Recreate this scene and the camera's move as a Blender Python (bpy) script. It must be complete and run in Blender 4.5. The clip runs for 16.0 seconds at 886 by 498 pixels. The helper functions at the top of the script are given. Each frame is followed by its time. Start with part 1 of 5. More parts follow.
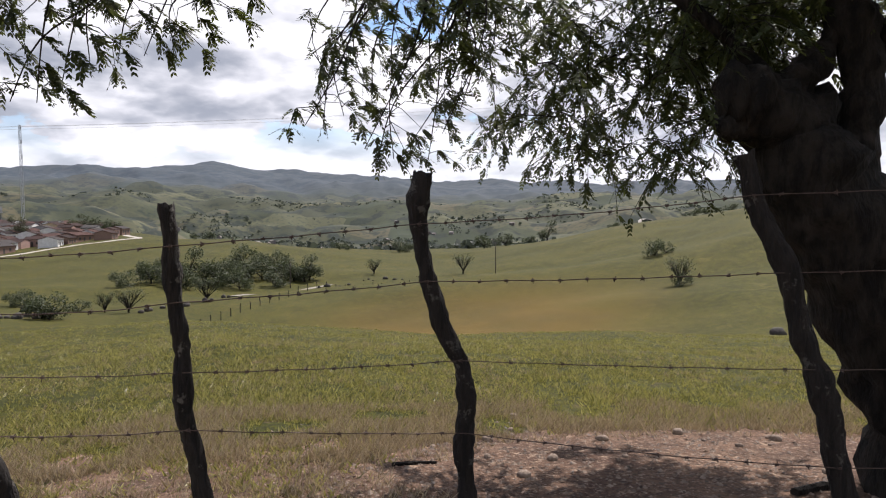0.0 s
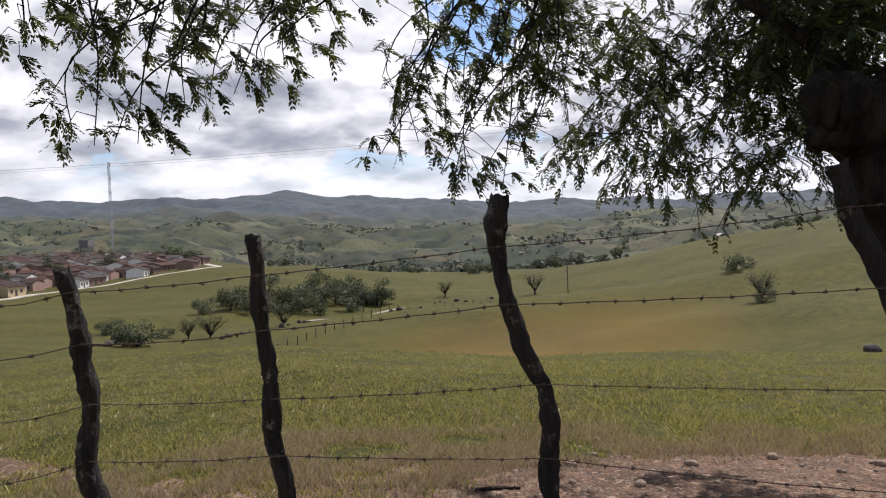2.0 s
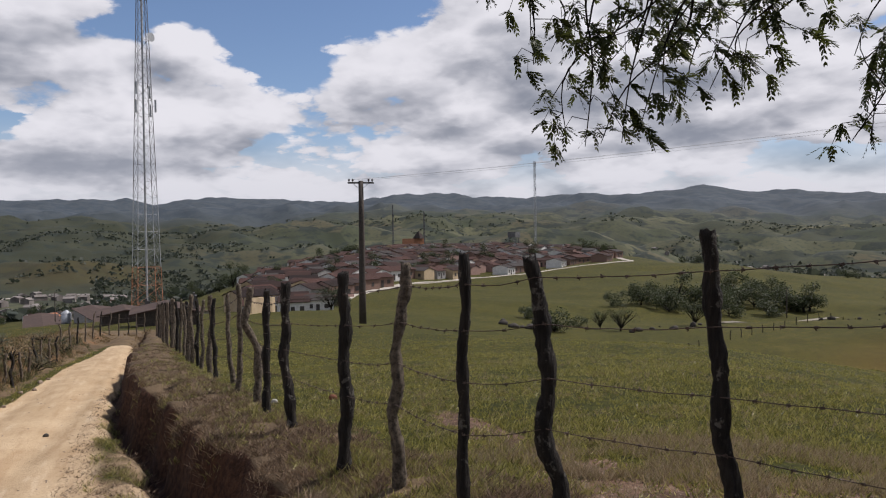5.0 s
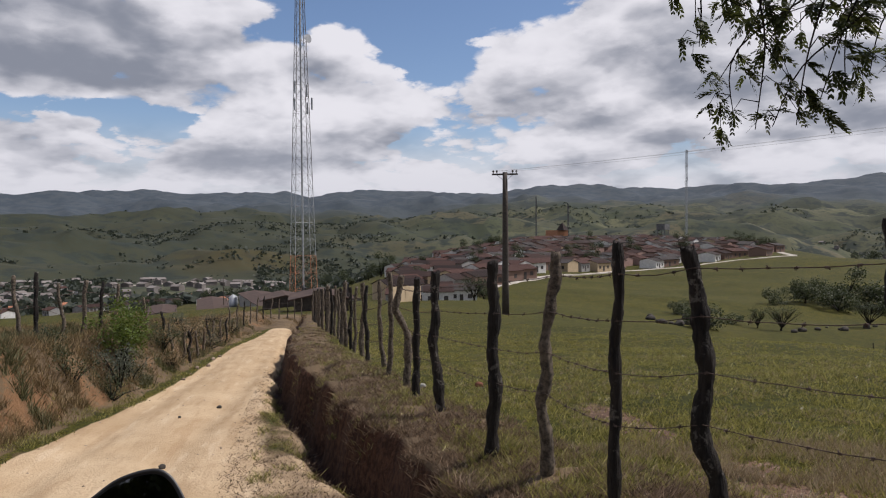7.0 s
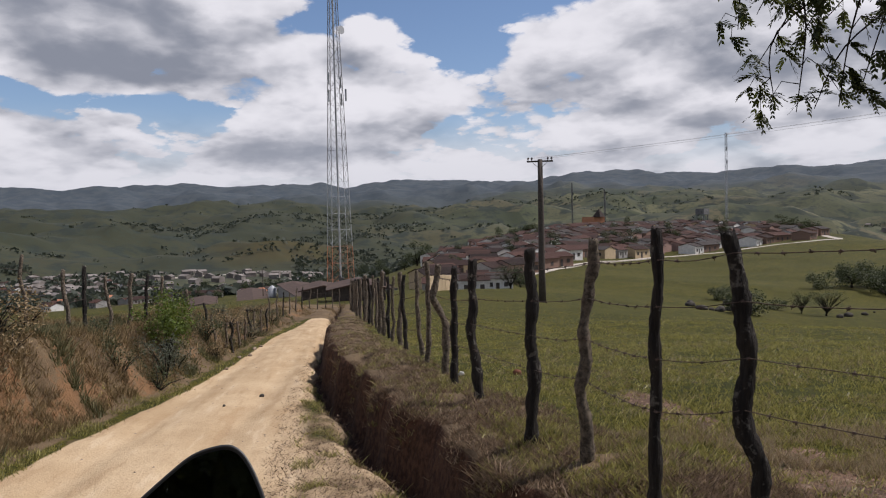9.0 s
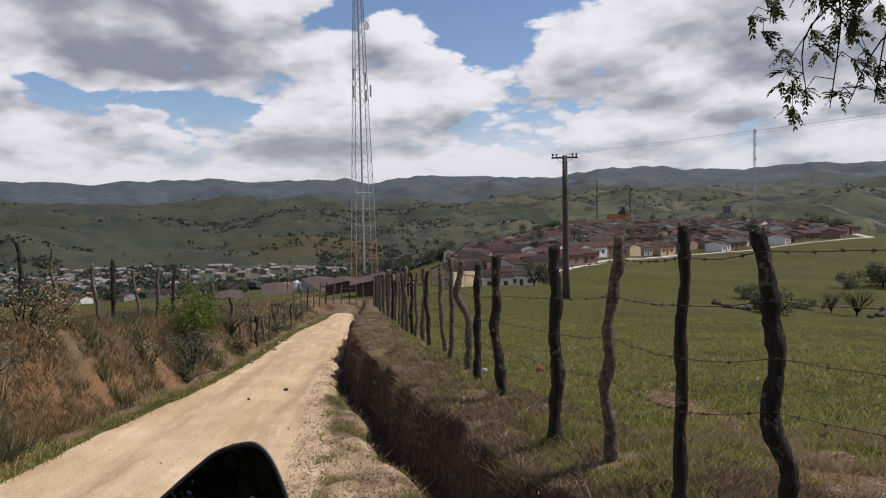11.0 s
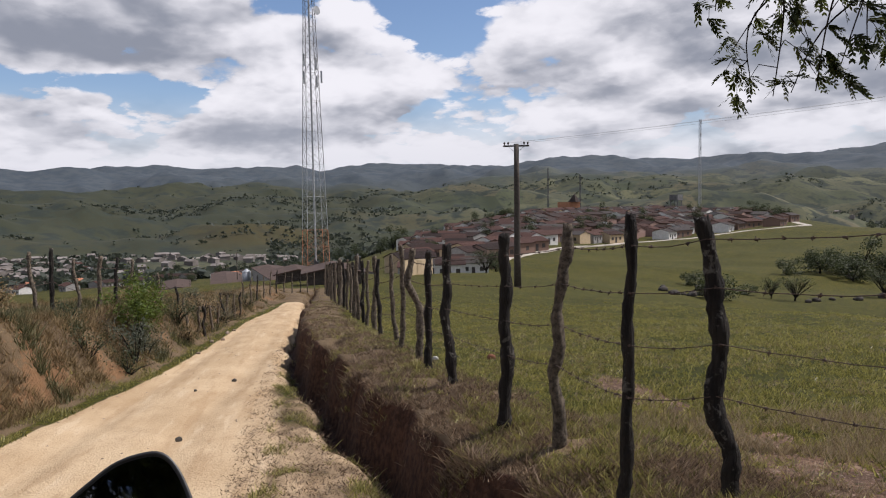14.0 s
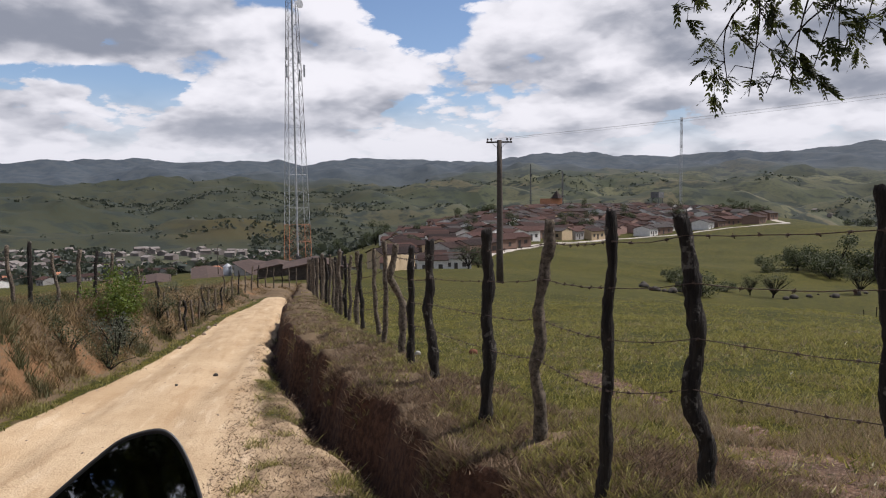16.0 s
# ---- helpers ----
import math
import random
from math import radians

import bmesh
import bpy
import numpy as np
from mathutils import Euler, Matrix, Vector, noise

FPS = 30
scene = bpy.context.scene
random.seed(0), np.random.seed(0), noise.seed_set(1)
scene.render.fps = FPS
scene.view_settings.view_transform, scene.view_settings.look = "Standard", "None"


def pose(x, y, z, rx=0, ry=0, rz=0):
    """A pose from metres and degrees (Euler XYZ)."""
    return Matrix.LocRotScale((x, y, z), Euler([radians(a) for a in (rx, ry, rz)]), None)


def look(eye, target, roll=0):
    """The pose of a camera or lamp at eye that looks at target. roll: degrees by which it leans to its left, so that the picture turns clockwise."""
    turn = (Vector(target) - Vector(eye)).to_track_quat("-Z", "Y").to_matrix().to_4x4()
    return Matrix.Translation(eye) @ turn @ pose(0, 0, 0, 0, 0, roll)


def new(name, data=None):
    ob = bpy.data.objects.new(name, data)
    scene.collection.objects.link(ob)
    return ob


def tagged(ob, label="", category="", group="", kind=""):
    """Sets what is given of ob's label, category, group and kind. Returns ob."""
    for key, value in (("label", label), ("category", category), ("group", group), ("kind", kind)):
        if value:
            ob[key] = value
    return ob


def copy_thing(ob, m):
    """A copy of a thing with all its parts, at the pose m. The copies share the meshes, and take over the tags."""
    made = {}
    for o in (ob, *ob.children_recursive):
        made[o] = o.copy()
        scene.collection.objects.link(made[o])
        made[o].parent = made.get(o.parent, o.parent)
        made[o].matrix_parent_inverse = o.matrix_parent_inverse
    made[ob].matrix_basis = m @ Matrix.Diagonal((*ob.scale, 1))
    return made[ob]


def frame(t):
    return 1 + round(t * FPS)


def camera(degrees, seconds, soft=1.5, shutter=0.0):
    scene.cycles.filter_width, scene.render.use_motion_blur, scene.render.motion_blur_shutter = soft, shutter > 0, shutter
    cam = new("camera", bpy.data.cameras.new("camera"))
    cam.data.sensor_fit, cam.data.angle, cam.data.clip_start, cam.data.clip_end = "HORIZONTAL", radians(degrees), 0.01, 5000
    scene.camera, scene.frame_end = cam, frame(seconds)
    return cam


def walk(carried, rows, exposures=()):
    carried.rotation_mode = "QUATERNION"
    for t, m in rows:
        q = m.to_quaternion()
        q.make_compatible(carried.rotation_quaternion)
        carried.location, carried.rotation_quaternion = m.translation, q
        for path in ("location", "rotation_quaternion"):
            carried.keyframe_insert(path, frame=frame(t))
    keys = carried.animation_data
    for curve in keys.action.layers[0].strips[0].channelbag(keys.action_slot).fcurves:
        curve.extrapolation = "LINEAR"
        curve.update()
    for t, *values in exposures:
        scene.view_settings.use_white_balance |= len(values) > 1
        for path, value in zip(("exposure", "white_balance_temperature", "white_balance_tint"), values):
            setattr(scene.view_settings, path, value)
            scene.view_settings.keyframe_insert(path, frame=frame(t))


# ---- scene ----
cam = camera(63.78, 16.0, soft=1.1)
ROWS = [
    (0.0, -0.0, 0.0, 1.5, 0.001, -3.22, 0.512),
    (0.5, -0.005, -0.001, 1.501, 0.443, -3.143, 0.626),
    (1.0, -0.009, 0.015, 1.503, 0.974, -3.074, 0.803),
    (1.5, -0.026, 0.019, 1.505, 2.331, -3.156, 1.409),
    (2.0, -0.041, 0.002, 1.51, 5.57, -1.352, 2.251),
    (2.5, -0.046, -0.007, 1.519, 7.38, -0.878, 2.544),
    (3.0, -0.07, -0.021, 1.526, 12.24, -0.036, 2.553),
    (3.5, -0.087, -0.025, 1.533, 17.606, -0.026, 2.579),
    (4.0, -0.118, -0.038, 1.523, 24.828, -0.286, 1.636),
    (4.5, -0.137, -0.071, 1.521, 30.13, -0.264, 1.034),
    (5.0, -0.175, -0.121, 1.51, 37.869, -0.859, 0.791),
    (7.5, -0.176, -0.19, 1.495, 49.775, -1.45, 0.564),
    (8.0, -0.176, -0.192, 1.496, 50.603, -1.537, 0.867),
    (8.5, -0.176, -0.192, 1.498, 51.91, -1.529, 1.25),
    (9.0, -0.158, -0.218, 1.496, 52.172, -2.269, 1.413),
    (11.5, -0.17, -0.21, 1.497, 54.36, -2.767, 1.211),
    (12.0, -0.175, -0.195, 1.494, 53.321, -3.806, 2.063),
    (12.5, -0.181, -0.191, 1.491, 52.911, -3.935, 1.887),
    (13.0, -0.175, -0.197, 1.495, 52.155, -4.442, 1.507),
    (13.5, -0.18, -0.192, 1.494, 51.578, -3.765, 1.099),
    (14.0, -0.193, -0.167, 1.495, 50.26, -3.583, 1.017),
    (14.5, -0.171, -0.197, 1.496, 48.572, -4.32, 0.426),
    (15.0, -0.175, -0.195, 1.495, 48.057, -5.714, 0.287),
    (15.5, -0.176, -0.195, 1.496, 48.375, -5.482, -0.183),
    (16.0, -0.166, -0.196, 1.493, 48.88, -3.95, 0.613),
]
walk(cam, [(t, pose(x, y, z, 90 + pitch, roll, yaw)) for t, x, y, z, yaw, pitch, roll in ROWS],
     [(t, stops, 6350.0, 17.0) for t, stops in ((0.0, 0.55), (2.0, 0.4), (3.0, 0.25), (4.0, 0.0), (5.0, -0.1), (7.5, -0.1), (12.0, 0.0), (16.0, 0.1))])

# ---- light ----
SUN_BEARING, SUN_HEIGHT = -28.0, 56.0     # degrees left of +y, degrees above the horizon
sun = new("sun", bpy.data.lights.new("sun", "SUN"))
sun.data.energy, sun.data.angle, sun.data.color = 5.0, radians(0.6), (1.0, 0.96, 0.89)
_b, _h = radians(SUN_BEARING), radians(SUN_HEIGHT)
SUN_DIR = Vector((-math.sin(_b) * math.cos(_h), math.cos(_b) * math.cos(_h), math.sin(_h)))
sun.matrix_world = look(SUN_DIR * 50, (0, 0, 0))


class Nodes:
    """A small helper to write node trees."""

    def __init__(self, tree):
        self.t = tree
        tree.nodes.clear()

    def n(self, kind, **kw):
        node = self.t.nodes.new(kind)
        for k, v in kw.items():
            if k.startswith("i_"):
                node.inputs[k[2:].replace("_", " ")].default_value = v
            elif k == "operation":
                node.operation = v
            elif k == "blend_type":
                node.blend_type = v
            elif k == "data_type":
                node.data_type = v
            elif k == "sky_type":
                node.sky_type = v
            elif k == "attribute_name":
                node.attribute_name = v
            elif k == "feature":
                node.feature = v
        return node

    def l(self, a, b):
        self.t.links.new(a, b)

    def val(self, sock, v):
        if isinstance(v, bpy.types.NodeSocket):
            self.l(v, sock)
        else:
            sock.default_value = v

    def math(self, op, a, b=0.0, c=0.0, clamp=False):
        node = self.n("ShaderNodeMath", operation=op)
        node.use_clamp = clamp
        for s, v in zip(node.inputs, (a, b, c)):
            self.val(s, v)
        return node.outputs[0]

    def vmath(self, op, a, b=(0, 0, 0)):
        node = self.n("ShaderNodeVectorMath", operation=op)
        self.val(node.inputs[0], a)
        self.val(node.inputs[1], b)
        return node.outputs[0]

    def noise(self, vec, scale, detail=4.0, rough=0.55, distort=0.0):
        node = self.n("ShaderNodeTexNoise")
        if vec is not None:
            self.l(vec, node.inputs["Vector"])
        node.inputs["Scale"].default_value = scale
        node.inputs["Detail"].default_value = detail
        node.inputs["Roughness"].default_value = rough
        node.inputs["Distortion"].default_value = distort
        return node.outputs["Fac"]

    def step(self, v, lo, hi, a=0.0, b=1.0):
        node = self.n("ShaderNodeMapRange")
        node.interpolation_type = "SMOOTHSTEP"
        self.val(node.inputs[0], v)
        for s, x in zip(node.inputs[1:5], (lo, hi, a, b)):
            self.val(s, x)
        return node.outputs[0]

    def mix(self, fac, a, b, mode="MIX"):
        node = self.n("ShaderNodeMix", data_type="RGBA", blend_type=mode)
        self.val(node.inputs["Factor"], fac)
        for s, v in ((node.inputs[6], a), (node.inputs[7], b)):
            self.val(s, v if isinstance(v, bpy.types.NodeSocket) else (*v, 1.0))
        return node.outputs[2]


world = bpy.data.worlds.new("sky")
scene.world = world
world.use_nodes = True
W = Nodes(world.node_tree)
sky = W.n("ShaderNodeTexSky", sky_type="NISHITA")
sky.sun_disc = False
sky.dust_density, sky.ozone_density, sky.air_density = 0.3, 3.0, 1.0
sky.sun_elevation, sky.sun_rotation = radians(SUN_HEIGHT), radians(-SUN_BEARING)
tc = W.n("ShaderNodeTexCoord").outputs["Generated"]
sep = W.n("ShaderNodeSeparateXYZ")
W.l(tc, sep.inputs[0])
bearing = W.math("MULTIPLY", W.math("ARCTAN2", W.math("MULTIPLY", sep.outputs[0], -1.0), sep.outputs[1]), 57.3)
height = W.math("MULTIPLY", W.math("ARCSINE", sep.outputs[2]), 57.3)


def bank_of_cloud(spots):
    """Broad masses (or gaps) of the cloud deck: bearing, height, half breadth, half depth in degrees, weight."""
    total = 0.0
    for b, e, rb, re, weight in spots:
        p = W.math("DIVIDE", W.math("SUBTRACT", bearing, b), rb)
        q = W.math("DIVIDE", W.math("SUBTRACT", height, e), re)
        d2 = W.math("MULTIPLY_ADD", p, p, W.math("MULTIPLY", q, q))
        total = W.math("MULTIPLY_ADD", W.math("POWER", 2.718, W.math("MULTIPLY", d2, -1.0)), weight, total)
    return total


def cloud_body(toward, fine_detail):
    """Density of the heaped clouds, read a little way towards a direction."""
    way = W.vmath("ADD", tc, toward)
    parts = W.n("ShaderNodeSeparateXYZ")
    W.l(way, parts.inputs[0])
    near = W.math("DIVIDE", 1.0, W.math("ADD", W.math("MAXIMUM", parts.outputs[2], 0.0), 0.36))
    comb = W.n("ShaderNodeCombineXYZ")
    W.l(W.math("MULTIPLY", parts.outputs[0], near), comb.inputs[0])
    W.l(W.math("MULTIPLY", parts.outputs[1], near), comb.inputs[1])
    W.l(W.math("MULTIPLY", W.math("MULTIPLY", parts.outputs[2], 1.9), near), comb.inputs[2])
    flat = W.vmath("ADD", comb.outputs[0], CLOUD_SHIFT)
    big = W.noise(flat, 1.7, 2.0, 0.5)
    wob = W.n("ShaderNodeTexNoise")
    W.l(flat, wob.inputs["Vector"])
    wob.inputs["Scale"].default_value, wob.inputs["Detail"].default_value = 5.0, fine_detail
    wob.inputs["Roughness"].default_value = 0.62
    bent = W.vmath("ADD", flat, W.vmath("MULTIPLY", W.vmath("SUBTRACT", wob.outputs["Color"], (.5, .5, .5)), (.22, .22, .22)))
    puff = W.n("ShaderNodeTexVoronoi", feature="SMOOTH_F1")
    W.l(bent, puff.inputs["Vector"])
    puff.inputs["Scale"].default_value, puff.inputs["Smoothness"].default_value = 6.0, 0.55
    curd = W.n("ShaderNodeTexVoronoi", feature="F1")
    W.l(bent, curd.inputs["Vector"])
    curd.inputs["Scale"].default_value = 17.0
    lumps = W.math("ADD", W.math("MULTIPLY", W.math("SUBTRACT", 0.45, puff.outputs["Distance"]), 0.24), W.math("MULTIPLY", W.math("SUBTRACT", 0.45, curd.outputs["Distance"]), 0.07))
    return W.math("ADD", W.math("MULTIPLY", big, 0.62), W.math("MULTIPLY_ADD", wob.outputs["Fac"], 0.16, lumps))


CLOUD_SHIFT = (3.1, 7.4, 0.6)
masses = bank_of_cloud(((51, 18.5, 10, 3.2, -.30), (50, 13.6, 3.6, 2.0, -.20), (42, 11.2, 3.0, 0.9, -.12), (78, 9.2, 5, .7, -.14), (84, 10.5, 2, 1.2, -.16), (1, 16.5, 4.5, 3.0, -.18),
                        (77, 14.0, 9, 3.4, .20), (60, 9.5, 7, 4.5, .14), (36, 12, 8, 4, .16), (16, 12, 13, 6, .12), (-14, 12, 12, 9, .15), (70, 5.5, 20, 2.2, .10)))
body = cloud_body((0.0, 0.0, 0.0), 8.0)
sunward = cloud_body((SUN_DIR.x * .05, SUN_DIR.y * .05, SUN_DIR.z * .05), 3.0)
gaps = W.step(sep.outputs[2], 0.38, 0.75, 0.0, 0.07)          # fewer clouds overhead
dense = W.math("ADD", W.math("SUBTRACT", body, gaps), masses)
cover = W.step(dense, 0.315, 0.365)
# undersides are grey, tops and rims that face the sun white
grey = bank_of_cloud(((76, 12.2, 9, 3.4, .26), (82, 17, 9, 4, .18), (20, 10.6, 9, 2.6, .20), (37, 9.3, 9, 1.6, .16), (31, 14, 5, 3, .08), (46, 6.5, 8, 1.2, .06), (72, 5.6, 13, 1.5, .14), (8, 6.5, 10, 1.0, .06)))
shade = W.math("ADD", W.math("MULTIPLY", W.math("SUBTRACT", sunward, body), 1.5), W.math("MULTIPLY", W.math("SUBTRACT", dense, 0.44), 0.42))
thick = W.step(W.math("ADD", shade, grey), -0.13, 0.36)
cloud = W.mix(thick, (0.90, 0.91, 0.92), (0.28, 0.31, 0.36))
haze = W.step(sep.outputs[2], 0.0, 0.17, 0.50, 0.0)
cloud = W.mix(haze, cloud, (0.62, 0.65, 0.69))
bg_sky, bg_cloud = W.n("ShaderNodeBackground"), W.n("ShaderNodeBackground")
W.l(sky.outputs[0], bg_sky.inputs[0])
bg_sky.inputs[1].default_value = 0.105
W.l(cloud, bg_cloud.inputs[0])
bg_cloud.inputs[1].default_value = 0.93
mixw = W.n("ShaderNodeMixShader")
W.l(W.math("MAXIMUM", cover, W.step(sep.outputs[2], 0.05, 0.16, 0.95, 0.0)), mixw.inputs[0])
W.l(bg_sky.outputs[0], mixw.inputs[1])
W.l(bg_cloud.outputs[0], mixw.inputs[2])
W.l(mixw.outputs[0], W.n("ShaderNodeOutputWorld").inputs[0])

# ---- the lie of the land ----
ROAD = radians(60)
AX = (-math.sin(ROAD), math.cos(ROAD))    # the way the lane goes
SLOPE, ROAD_Z = 0.082, -0.30
NEAR = (2, 4, 10, 20, 35, 65, 110, 170, 250, 330, 450, 600, 1000, 1700, 2800, 4300)
LAND = {                                  # heights along a few bearings (degrees left of +y)
    -34: (.1, .05, -.5, -1.8, -4, -8.4, -4.5, 2, 4.5, 3, -8, -30, -52, -32, 25, 150),
    -22: (.1, .05, -.5, -1.8, -4.2, -10.2, -9.6, -4.6, 1.6, 1.2, -14, -42, -54, -32, 28, 145),
    -13: (.1, .05, -.5, -1.9, -4.7, -11.8, -14, -12, -7.6, -8.4, -24, -50, -55, -32, 30, 150),
    2: (.1, .05, -.5, -2, -4.8, -12.4, -15.4, -16, -19.5, -20.5, -23.5, -37.5, -48, -32, 30, 172),
    15: (.12, .1, -.3, -1.5, -4.1, -11.6, -15.6, -19, -13, -10.5, -28, -56, -53, -32, 72, 245),
    22: (.12, .08, -.3, -1.3, -3.6, -10.4, -14.2, -15.5, -12.4, -8, -7, -36, -56, -32, 85, 260),
    30: (.1, 0, -.4, -1.35, -3.3, -8.8, -12.7, -15.6, -17, -16, -6, -3, -46, -15, 85, 262),
    45: (.1, 0, -.55, -1.5, -3.1, -5.9, -9.9, -11.6, -12.6, -12, -4.5, -9, -52, -18, 62, 254),
    58: (.1, 0, -.5, -1.45, -2.9, -5.1, -9, -14, -20, -30, -36, -46, -54, -22, 57, 250),
    70: (.9, .8, .3, -.6, -2.2, -6, -11, -17, -25, -33, -41, -48.5, -55, -18, 57, 230),
    88: (.9, .8, .3, -.6, -2.2, -6, -11, -17, -25, -33, -41, -48.5, -54, -16, 60, 240),
}


# bearing, distance, height, breadth and depth of single knolls and dips
KNOLLS = ((-4, 122, 4.6, 34, 24), (11, 140, 1.5, 16, 14), (-16, 96, 1.6, 20, 12), (-24, 140, 2.0, 18, 16), (30, 165, 1.8, 30, 16), (20, 96, -1.2, 14, 10),
          (51.5, 340, 6, 40, 90), (66, 1150, 30, 170, 120), (84, 1200, 24, 150, 120), (50, 1900, 22, 260, 200), (30, 2100, 22, 300, 200), (8, 2000, 16, 300, 220), (-12, 1900, 16, 260, 200))


def smooth(x, a, b):
    k = np.clip((np.asarray(x, float) - a) / (b - a), 0, 1)
    return k * k * (3 - 2 * k)


def lattice(ix, iy, seed):
    h = np.sin(ix * 127.1 + iy * 311.7 + seed * 74.7) * 43758.5453
    return h - np.floor(h)


def value_noise(x, y, seed=0):
    ix, iy = np.floor(x), np.floor(y)
    fx, fy = x - ix, y - iy
    fx, fy = fx * fx * fx * (fx * (fx * 6 - 15) + 10), fy * fy * fy * (fy * (fy * 6 - 15) + 10)
    a, b = lattice(ix, iy, seed), lattice(ix + 1, iy, seed)
    c, d = lattice(ix, iy + 1, seed), lattice(ix + 1, iy + 1, seed)
    return (a + (b - a) * fx + (c - a) * fy + (a - b - c + d) * fx * fy) * 2 - 1


def fbm(x, y, octaves=4, seed=0):
    total, amp = 0.0, 1.0
    for k in range(octaves):
        total = total + amp * value_noise(x * 2 ** k + 13.7 * k, y * 2 ** k - 7.1 * k, seed + k)
        amp *= 0.5
    return total


def su(x, y):
    """Metres along the lane and to its right."""
    return x * AX[0] + y * AX[1], x * AX[1] - y * AX[0]


def xy(s, u):
    return s * AX[0] + u * AX[1], s * AX[1] - u * AX[0]


def lane_left(s):
    return np.interp(s, (-10, 4, 9, 13, 17, 25, 36, 60), (-4.2, -4.0, -3.65, -3.2, -3.05, -2.95, -2.2, -1.0))


def lane_right(s):
    return np.interp(s, (-10, 6, 11, 17, 23, 36, 60), (-1.0, -1.0, -1.15, -1.22, -1.17, -1.0, 0.0))


def bank_foot(s):
    wave = 0.055 * np.sin(np.asarray(s) * 2.1 + .6) + 0.035 * np.sin(np.asarray(s) * 4.9 + 1.0)
    return np.interp(s, (-10, 0, 3.4, 5.4, 6.6, 7.5, 9.3, 12.2, 17, 25, 36), (1.45, 1.12, .76, .42, .2, .0, -.25, -.7, -.95, -.97, -.8)) + wave


def open_land(x, y):
    b = np.degrees(np.arctan2(-x, y))
    d = np.maximum(np.hypot(x, y), 2.0)
    keys = np.array(sorted(LAND))
    ld = np.log(np.array(NEAR))
    rows = np.array([np.interp(np.log(d.ravel()), ld, LAND[k]) for k in keys])
    bb = np.clip(b.ravel(), keys[0], keys[-1])
    i = np.clip(np.searchsorted(keys, bb) - 1, 0, len(keys) - 2)
    f = (bb - keys[i]) / (keys[i + 1] - keys[i])
    f = f * f * (3 - 2 * f)
    cols = np.arange(bb.size)
    return (rows[i, cols] * (1 - f) + rows[i + 1, cols] * f).reshape(d.shape)


def land(x, y):
    """The height of the ground."""
    x, y = np.asarray(x, float), np.asarray(y, float)
    # a rounded reading of the profiles: the mean of a small neighbourhood
    d = np.hypot(x, y)
    r = d * 0.10
    z = sum(open_land(x + r * math.cos(a), y + r * math.sin(a)) for a in (0.3, 1.56, 2.82, 4.07, 5.33)) / 5
    far = smooth(d, 150, 900)
    z = z + far * (fbm(x / 380, y / 380, 6, 3) * 24 + fbm(x / 130, y / 130, 3, 77) * 7 + np.abs(fbm(x / 800, y / 800, 4, 9)) * -40 + 13) * smooth(d, 100, 1800)
    ridged = 1 - 2 * np.abs(fbm(x / 300, y / 300, 4, 15))
    z = z + smooth(d, 750, 1300) * (1 - smooth(d, 3000, 4000)) * ridged * 15
    z = z + smooth(d, 2200, 4200) * fbm(x / 700, y / 700, 5, 21) * 13
    z = z + smooth(d, 20, 120) * (1 - far) * fbm(x / 34, y / 34, 3, 5) * 0.8
    z = z + smooth(d, 2, 8) * (1 - smooth(d, 200, 600)) * fbm(x / 2.4, y / 2.4, 3, 7) * 0.05
    for b, dist, up, wide, deep in KNOLLS:
        bx, by = -dist * math.sin(radians(b)), dist * math.cos(radians(b))
        f = ((x - bx) * -math.sin(radians(b)) + (y - by) * math.cos(radians(b))) / deep
        g = ((x - bx) * math.cos(radians(b)) + (y - by) * math.sin(radians(b))) / wide
        z = z + up * np.exp(-f * f - g * g)
    s, u = su(x, y)
    road = ROAD_Z - SLOPE * s
    L, R, B = lane_left(s), lane_right(s), bank_foot(s)
    w1 = fbm(x / 0.7, y / 0.7, 4, 31)
    low = road + 0.03 * smooth(u, R - 0.1, R + 0.4) - 0.36 * np.exp(-((u - B + 0.02) / 0.20) ** 2)
    low = low + 0.012 * fbm(x / 0.5, y / 0.5, 3, 41) - 0.05 * np.exp(-((u - (L + R) / 2 - 0.6) / 0.25) ** 2) - 0.05 * np.exp(-((u - (L + R) / 2 + 0.6) / 0.25) ** 2)
    low = low + (0.016 * fbm(x / .16, y / .16, 2, 43) + 0.02 * fbm(x / .5, y / .5, 2, 45)) * smooth(u, R - .1, R + .25)
    # right: a cut bank up to the pasture
    k = 0.74 * smooth(u + 0.055 * w1, B + .02, B + 0.26) + 0.26 * smooth(u + 0.10 * w1, B + .16, B + 0.85)
    zr = low * (1 - k) + z * k
    zr = zr + (0.03 * w1 + 0.026 * fbm(x / .2, y / .2, 2, 61)) * k * (1 - smooth(u, B + .5, B + 2))
    # left: a bank of dry grass and clay
    top = road + np.interp(s, (-5, 8, 20, 34), (1.25, 1.2, 0.85, 0.5)) + 0.12 * w1
    kl = smooth(-u + 0.22 * w1, -(L - 0.25), -(L - 1.35))
    keep = smooth(-u, -(L - 1.6), -(L - 7))
    left = top * (1 - keep) + z * keep
    zl = low * (1 - kl) + left * kl + kl * (1 - keep) * (fbm(x / .30, y / .30, 3, 91) * 0.05 + np.abs(fbm(x / .8, y / .8, 2, 95)) * -0.10)
    mid = (L + R) / 2
    out = np.where(u > mid, zr, zl)
    out = out + 0.4 * np.exp(-((s - 39) / 3.2) ** 2 - ((u + 2.2) / 2.4) ** 2)
    end = smooth(s, 38, 48) + smooth(-s, 6, 14)
